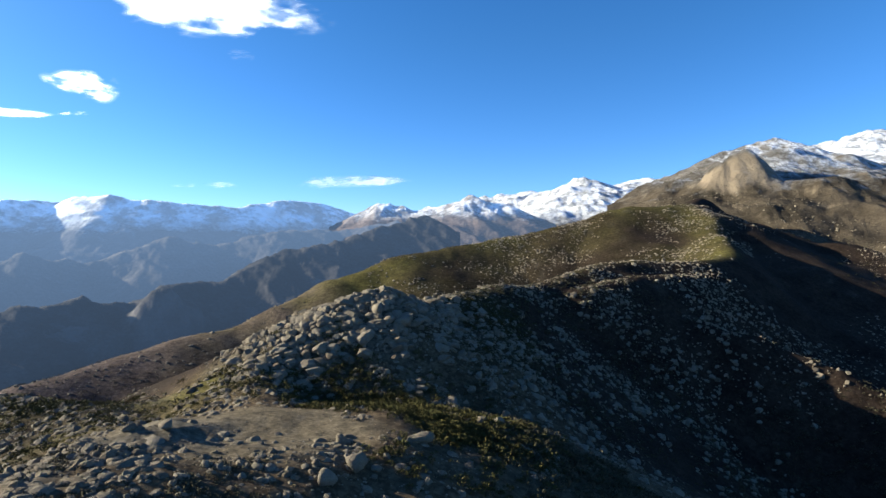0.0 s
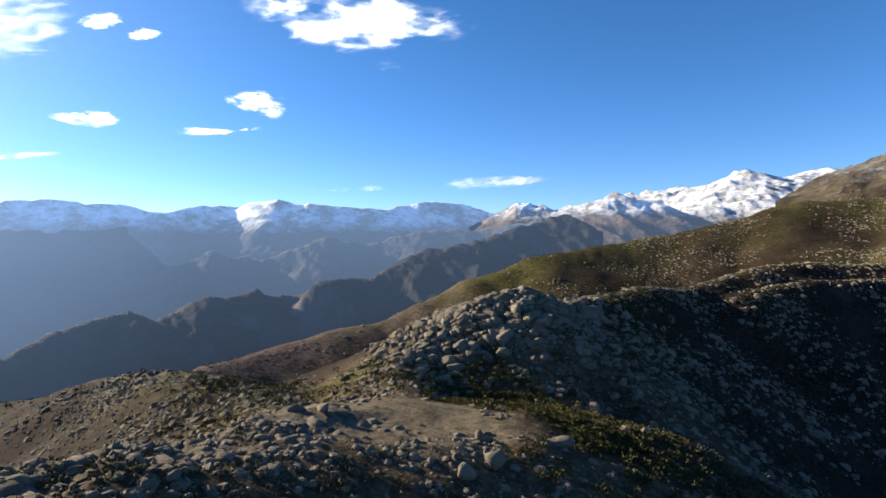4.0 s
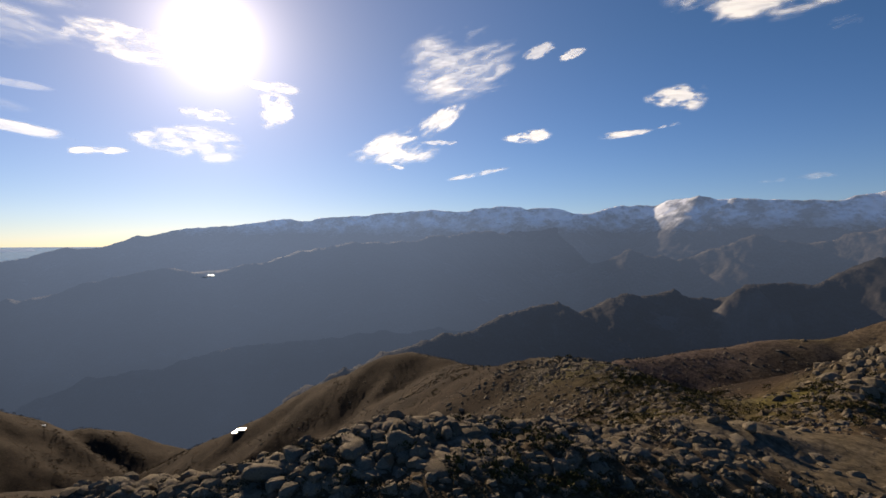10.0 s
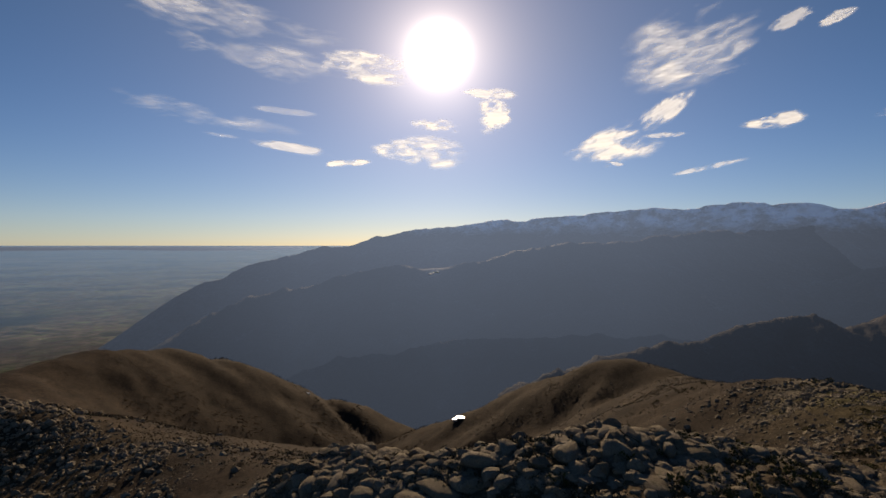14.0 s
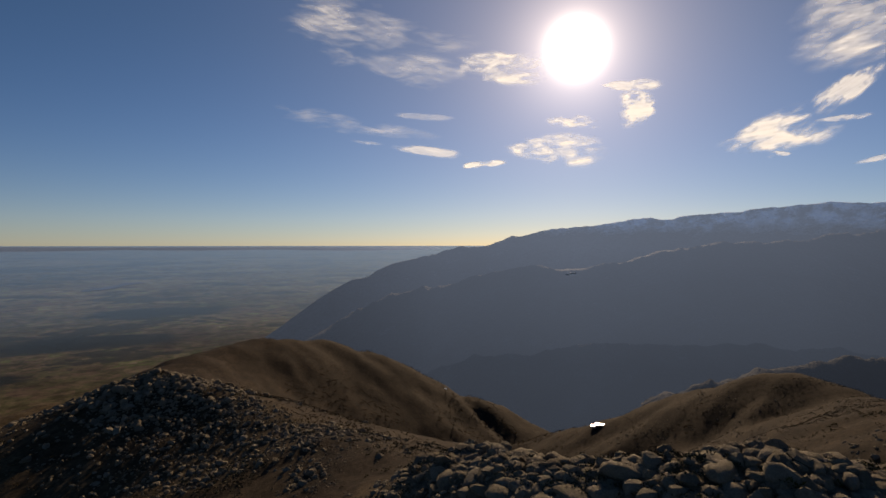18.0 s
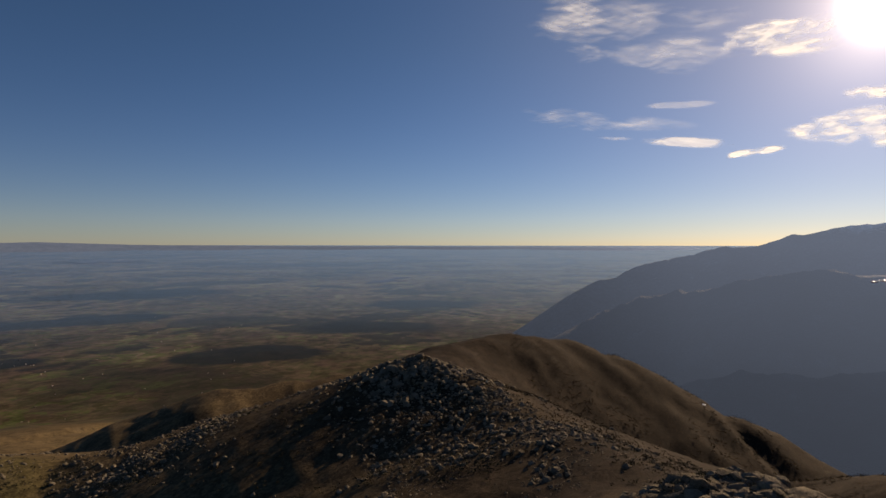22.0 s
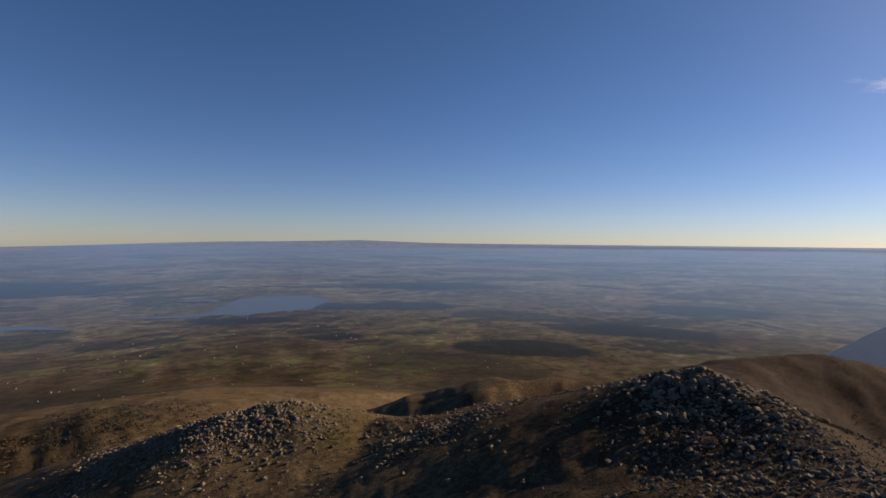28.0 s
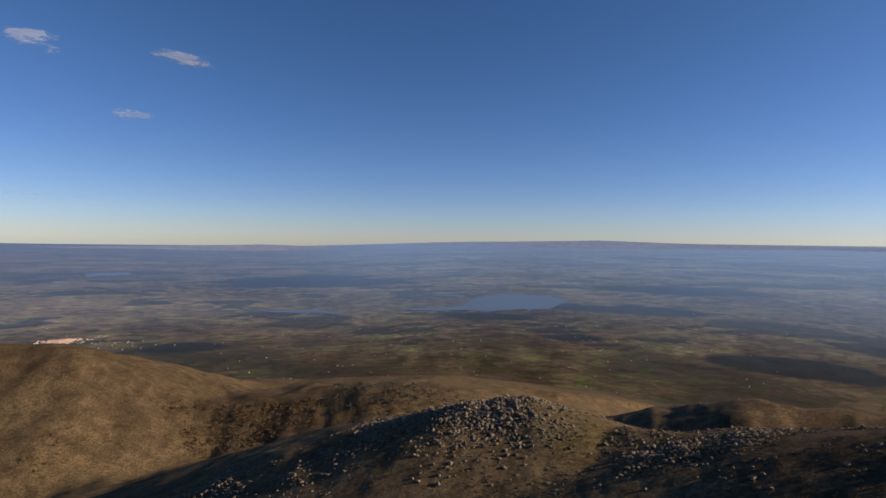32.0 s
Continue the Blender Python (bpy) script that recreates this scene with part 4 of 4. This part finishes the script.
sx, sy, g = scatter(13000, 120, 640, -125, -30, 1.1, lambda x, y: np.clip(fbm(x, y, 50, 5, 179) * 2.2 + 0.05, 0, 1), 71)
bushes("scrub", "russet heather over the brown slopes", sx, sy, g, 0.4, 1.4, 9, HEATHER)
sx, sy, g = scatter(2400, 60, 235, -170, -92, 1.1, lambda x, y: np.clip(fbm(x, y, 18, 4, 185) * 2.2 - 0.1, 0, 1), 77)
bushes("scrub", "dark olive shrubs dotting the sunny south slope", sx, sy, g, 0.3, 0.95, 30, SHADE_LEAF)
fx, fy, g = scatter(3000, 60, 200, -128, -90, 1.1, lambda x, y: np.clip(fbm(x, y, 16, 4, 187) * 2.2 + 0.1, 0, 1), 83)
at, size, pick, turn, tilt = lay(fx, fy, g, 0.12, 0.7, 0.2)
tagged(stones_mesh("boulder_field", at, size, TINY + GRAIN, np.where(size < 0.4, pick + 10, pick), turn, tilt, ROCK, False), "loose stones between the shrubs of the south slope", "boulders", kind="stuff")
sx, sy, g = scatter(9000, 100, 470, -84, -28, 1.2, lambda x, y: np.clip(fbm(x, y, 22, 5, 189) * 1.9 + 0.25, 0, 1), 85)
bushes("scrub", "dark winter scrub on the western spur", sx, sy, g, 0.35, 1.15, 12, SHADE_LEAF)
fx, fy, g = scatter(5000, 100, 420, -80, -30, 1.1, lambda x, y: np.clip(fbm(x, y, 20, 5, 193) * 2.0 + 0.1, 0, 1), 87)
at, size, pick, turn, tilt = lay(fx, fy, g, 0.2, 1.3, 0.2)
tagged(stones_mesh("boulder_field", at, size, TINY + GRAIN, np.where(size < 0.8, pick + 10, pick), turn, tilt, ROCK, False), "grey stones strewn over the western spur", "boulders", kind="stuff")
# dark bushes added to imitate the shadow of a ravine side
gc = settle(-179.3, -15.8)
sx, sy, g = scatter(420, 300, 1200, -185, -170, 1.0, lambda x, y: np.exp(-((x - gc.x) ** 2 + (y - gc.y) ** 2) / 75.0 ** 2), 75)
bushes("woods_and_shade", "dark bushes standing in for a ravine's shadow below the ridge", sx, sy, g, 2.0, 5.0, 24, PINE)
sx, sy, g = scatter(1500, 640, 900, -214, -176, 1.3, lambda x, y: np.clip(fbm(x, y, 110, 4, 181) * 1.5 - 0.15, 0, 0.35), 73)
bushes("woods_and_shade", "dark leafless woods on the brown lower hills", sx, sy, g, 2.0, 4.5, 20, HEATHER)
sx, sy, g = scatter(2200, 380, 660, -125, -60, 1.3, lambda x, y: np.clip(fbm(x, y, 110, 4, 191) * 1.2 - 0.1, 0, 0.25), 79)
bushes("woods_and_shade", "dark leafless thickets in the valley folds", sx, sy, g, 1.0, 2.6, 20, HEATHER)


def on_plain(n, head_a, head_b, up_a, up_b, patch, seed):
    """Spots on the plain within a range of headings and elevations, in clumps."""
    g = np.random.default_rng(seed)
    a, e = g.uniform(head_a, head_b, n * 6), g.uniform(up_b, up_a, n * 6)
    keep = np.flatnonzero(fbm(a * 4, e * 14, 12, 4, seed) > patch)[:n]
    d = 1 / (np.tan(np.radians(-e[keep])) / DROP + 1 / REACH)
    r = np.radians(a[keep])
    return d * np.sin(r), d * np.cos(r), g


for count, head_a, head_b, up_a, up_b, patch, lo, hi in ((1800, -146, -130, -9.4, -12.0, -0.2, 1.6, 3.6), (2200, -182, -140, -7.3, -8.6, -0.05, 2, 4), (2600, -214, -135, -9, -16, 0.08, 1.2, 2.4), (1500, -140, -105, -6, -14, 0.05, 1.4, 3), (2200, -214, -150, -3.2, -5.2, 0.0, 3, 6)):
    sx, sy, g = on_plain(count, head_a, head_b, up_a, up_b, patch, count + int(-head_a))
    bushes("plain_woods", "dark woods and hedgerow trees on the plain", sx, sy, g, lo, hi, 7, PINE)


# ---- water, houses, trees of the plain ----
def plain_distance(up):
    """Distance at which the plain is seen at that elevation."""
    return 1 / (math.tan(radians(-up)) / DROP + 1 / REACH)


def lake(label, rows, seed):
    """A lake between a far and a near shore: heading, elevation of the far and of the near shore."""
    h = np.array([r[0] for r in rows], float)
    heads = np.linspace(h[0], h[-1], 140)
    far, near = (np.interp(heads, h, [r[k] for r in rows]) for k in (1, 2))
    wob = fbm(heads * 3, heads * 0, 3, 5, seed) * 0.16
    co, quads, cols = [], [], 7
    for a, f, n, w in zip(heads, far, near, wob):
        for j in range(cols):
            e = f + (n - f) * j / (cols - 1) + w * (0.4 if j == 0 else 1)
            d = plain_distance(e)
            p = polar(a, 0, d)
            p.z = float(plain_height(np.array([p.x]), np.array([p.y]))[0]) + 1.5
            co.append(p)
    for i in range(len(heads) - 1):
        for j in range(cols - 1):
            k = i * cols + j
            quads.append((k, k + 1, k + cols + 1, k + cols))
    me = bpy.data.meshes.new("lake")
    me.from_pydata(co, [], quads)
    me.materials.append(WATER)
    return tagged(new("lake", me), label, "lake", kind="structure")


lake("pale blue reservoir with an indented shore", [(-178.2, -6.98, -7.08), (-174, -6.95, -7.25), (-171.6, -6.9, -7.3), (-170.6, -6.5, -7.35), (-169.6, -5.95, -7.38), (-168.5, -5.7, -7.4), (-166.2, -5.6, -7.2), (-164.5, -5.6, -7.15), (-164.2, -5.62, -7.38), (-163.6, -5.62, -7.1), (-162.1, -5.66, -7.0), (-160.1, -6.08, -6.2)], 5)
lake("narrow arm of the reservoir", [(-175.4, -5.58, -5.66), (-173, -5.6, -5.8), (-171, -5.66, -6.05)], 6)
lake("long narrow reservoir arm", [(-198, -6.36, -6.4), (-193.5, -6.44, -6.54), (-190, -6.62, -6.8), (-186.2, -6.66, -7.08), (-183.4, -7.28, -7.42)], 7)
lake("bright distant pond", [(-128.2, -3.95, -4.05), (-126.5, -3.7, -3.9), (-124.5, -3.4, -3.65), (-123.4, -3.4, -3.5)], 8)
lake("small far water", [(-207, -2.6, -2.9), (-203.5, -2.6, -2.9)], 9)
lake("far strip of water", [(-156, -1.45, -1.55), (-153, -1.4, -1.6), (-149, -1.45, -1.55)], 10)


def house_block(w, d, h, roof):
    """Walls and a gabled roof as two meshes."""
    walls, top = bmesh.new(), bmesh.new()
    bmesh.ops.create_cube(walls, size=1, matrix=Matrix.Translation((0, 0, h / 2)) @ Matrix.Diagonal((w, d, h, 1)))
    o = 0.3
    v = [top.verts.new(c) for c in ((-w / 2 - o, -d / 2 - o, h), (w / 2 + o, -d / 2 - o, h), (w / 2 + o, d / 2 + o, h), (-w / 2 - o, d / 2 + o, h), (-w / 2 - o, 0, h + roof), (w / 2 + o, 0, h + roof))]
    for f in ((0, 1, 5, 4), (2, 3, 4, 5), (0, 4, 3), (1, 2, 5), (3, 2, 1, 0)):
        top.faces.new([v[i] for i in f])
    return walls, top


def farmhouse(head, up, w, d, h, turn, height=ground_height, metal=False, start=200):
    base = new("farmhouse")
    p = settle(head, up, height, start)
    base.matrix_world = Matrix.Translation(p - Vector((0, 0, 0.4))) @ pose(0, 0, 0, 0, 0, turn)
    walls, top = house_block(w, d, h, h * (0.05 if metal else 0.4))
    part("walls", walls, WALLS, base)
    part("roof", top, SHEET if metal else ROOF, base, "bright sheet-metal roof" if metal else "")
    return tagged(base, "white farmhouse with a bright roof alone on the slope" if metal else "small white farmhouse on the brown slope", "house", "farmhouses in the valley")


farmhouse(-78.0, -17.85, 6.5, 4, 1.7, 70, metal=True)
farmhouse(-78.55, -18.05, 4, 3, 1.6, 60, metal=True)
farmhouse(-93.4, -14.9, 4, 2.6, 1.6, 75, metal=True)
farmhouse(-94.0, -15.0, 3, 2.4, 1.6, 60, metal=True)
farmhouse(-80.6, -2.9, 14, 9, 3, 75, HEIGHTS["backdrop_middle_spur"], True, 640)
farmhouse(-81.2, -3.05, 10, 8, 3, 65, HEIGHTS["backdrop_middle_spur"], True, 640)


def dots(name, label, spots, g, lo, hi):
    """Tiny houses of a town or of scattered farms: walls with a gabled roof each."""
    verts, faces, mats = [], [], []
    for head, up in spots:
        d = plain_distance(up)
        p = polar(head, 0, d)
        p.z = float(ground_height([p.x], [p.y])[0])
        w, l, h = g.uniform(lo, hi), g.uniform(lo, hi) * 1.4, g.uniform(lo, hi) * 0.6
        t = g.uniform(0, 3.14)
        c, s, k = math.cos(t), math.sin(t), len(verts)
        for x, y, z in ((-w, -l, -1), (w, -l, -1), (w, l, -1), (-w, l, -1), (-w, -l, h), (w, -l, h), (w, l, h), (-w, l, h), (0, -l, h * 1.6), (0, l, h * 1.6)):
            verts.append((p.x + x * c / 2 - y * s / 2, p.y + x * s / 2 + y * c / 2, p.z + z))
        faces += [tuple(k + i for i in f) for f in ((0, 1, 5, 8, 4), (1, 2, 6, 5), (2, 3, 7, 9, 6), (3, 0, 4, 7), (4, 8, 9, 7), (5, 6, 9, 8))]
        mats += [0, 0, 0, 0, 1, 1]
    me = bpy.data.meshes.new(name)
    me.from_pydata(verts, [], faces)
    me.materials.append(WALLS)
    me.materials.append(ROOF)
    me.polygons.foreach_set("material_index", mats)
    return tagged(new(name, me), label, "houses", kind="stuff")


g = np.random.default_rng(71)
dots("town", "dense little town with pale walls and red roofs", [(-208.8 + g.normal(0, 0.85), -8.4 - abs(g.normal(0, 0.17)) + 0.1) for _ in range(190)], g, 2, 4.5)
dots("hamlets", "white farmhouses scattered over the plain", [(g.uniform(-212, -140), -6.5 - 8.5 * g.random() ** 0.8) for _ in range(150)], g, 1.3, 2.6)
dots("hamlets", "houses strung along the edge of the town", [(-205.5 + g.normal(0, 2), -9.0 + g.normal(0, 0.4)) for _ in range(36)], g, 1.4, 2.6)


# ---- clouds ----
def cloud(label, head, up, wide, high, lean, seed, dense, wisp):
    """A thin ragged bank of vapour high up, drawn out by the wind."""
    nu, nv, far = (150, 64, 4700.0) if wide > 6 else (84, 40, 4700.0)
    u, v = np.meshgrid(np.linspace(-1, 1, nu), np.linspace(-1, 1, nv), indexing="ij")
    c, s = math.cos(radians(lean)), math.sin(radians(lean))
    du, dv = u * wide * 0.62, v * high * 0.75
    ang, elev = du * c - dv * s, du * s + dv * c
    k = seed * 7.7
    big = min(3.4, max(0.9, wide * 0.34))
    warp = fbm(du + k, dv * 1.6 - k, big, 3, seed + 60) * big * 0.30
    shape = fbm(du * (0.7 if wisp else 1.0) + warp + k, dv * 2.0 - du * 0.3 * wisp, big, 3, seed)
    shred = fbm(du * (0.45 if wisp else 0.8) + dv * 0.6 - k, dv * 2.6 - du * 0.35 + warp, big * 0.30, 4, seed + 30)
    edge = 1 - (u * u + (v * (1.15 + 0.5 * u * ((seed % 3) - 1))) ** 2)
    rho = edge * 0.75 + shape * (0.85 if wisp else 0.75) + shred * (0.55 if wisp else 0.34) - 0.06
    rho = np.clip(rho * (0.85 if wisp else 1.8), 0, 1) ** 1.2 * np.clip(edge * 2.2, 0, 1) * dense
    a, e = np.radians(head + ang / math.cos(radians(up))), np.radians(up + elev)
    d = far * (1 - 0.002 * rho)
    co = np.stack([d * np.cos(e) * np.sin(a), d * np.cos(e) * np.cos(a), d * np.sin(e)], -1).reshape(-1, 3)
    i = (np.arange(nu - 1)[:, None] * nv + np.arange(nv - 1)[None, :]).reshape(-1)
    quads = np.stack([i, i + nv, i + nv + 1, i + 1], -1)
    flat = rho.reshape(-1)
    quads = quads[flat[quads].max(1) > 0.02]
    me = bpy.data.meshes.new("cloud")
    me.from_pydata(co.tolist(), [], quads.tolist())
    me.polygons.foreach_set("use_smooth", np.ones(len(quads), dtype=bool))
    layer(me, "vapour", flat)
    layer(me, "flow", np.stack([du * 0.35 + seed * 3.1, dv * 2.0 + du * (0.5 if wisp else 0.15), du * 0], -1), "FLOAT_VECTOR")
    me.materials.append(CLOUD)
    ob = tagged(new("cloud", me), label, "cloud", "clouds")
    ob.visible_shadow = False
    return ob


PUFF, WISP, STREAK = "white cloud bank with ragged edges", "thin combed wisp of high cloud", "narrow streak of white cloud"
for k, (label, head, up, wide, high, lean, dense) in enumerate((
        (PUFF, -23.0, 22.3, 18.5, 4.6, -2, 1.0), (PUFF, -33.8, 14.0, 4.8, 1.9, -4, 0.95), (WISP, -20.4, 18.2, 2.1, 1.0, 0, 0.35), (STREAK, -9.1, 6.5, 14.0, 1.1, 2, 0.9), (STREAK, -23.8, 5.8, 5.6, 0.5, 3, 0.5),
        (WISP, -55.0, 18.4, 11.0, 6.8, 10, 1.0), (STREAK, -57.3, 13.1, 5.2, 1.8, 32, 0.9), (PUFF, -62.3, 10.2, 8.2, 2.9, 10, 1.0), (STREAK, -47.0, 19.5, 3.3, 1.1, 18, 0.7), (STREAK, -43.6, 19.0, 2.4, 0.8, 12, 0.8),
        (PUFF, -48.3, 11.2, 4.4, 1.1, 3, 0.95), (STREAK, -53.5, 7.5, 5.7, 0.5, 10, 0.7), (STREAK, -38.4, 11.0, 5.7, 0.6, 3, 0.9), (STREAK, -34.3, 11.5, 2.2, 0.3, 10, 0.6), (STREAK, -57.4, 10.8, 3.6, 0.5, 0, 0.7),
        (PUFF, -62.2, 8.2, 1.7, 0.5, 0, 0.8), (PUFF, -88.6, 18.3, 9.0, 2.6, -4, 1.0), (WISP, -97.0, 18.0, 10.5, 3.0, -8, 0.6), (WISP, -101.0, 21.8, 17.0, 3.6, -7, 0.7), (PUFF, -82.5, 10.0, 9.0, 2.7, -3, 1.0),
        (PUFF, -80.3, 12.6, 5.2, 1.2, -5, 1.0), (PUFF, -74.3, 13.6, 3.2, 3.0, 0, 1.0), (PUFF, -75.5, 15.8, 6.0, 0.9, -4, 0.9), (STREAK, -90.0, 8.6, 4.4, 0.7, 5, 1.0), (WISP, -103.4, 12.5, 15.0, 1.6, -7, 0.65),
        (STREAK, -96.8, 10.1, 12.0, 0.8, -7, 0.75), (STREAK, -96.2, 13.5, 5.4, 0.6, -3, 0.4), (WISP, -104.8, 19.0, 4.0, 1.4, -5, 0.4), (PUFF, -210.9, 16.1, 3.8, 1.4, -3, 0.75), (STREAK, -199.0, 16.6, 6.4, 1.1, -2, 0.85),
        (STREAK, -203.3, 11.1, 3.2, 0.7, 0, 0.6), (STREAK, -208.0, 3.5, 10.0, 0.4, -1, 0.35))):
    cloud(label, head, up, wide, high, lean, 500 + k, dense, label == WISP)
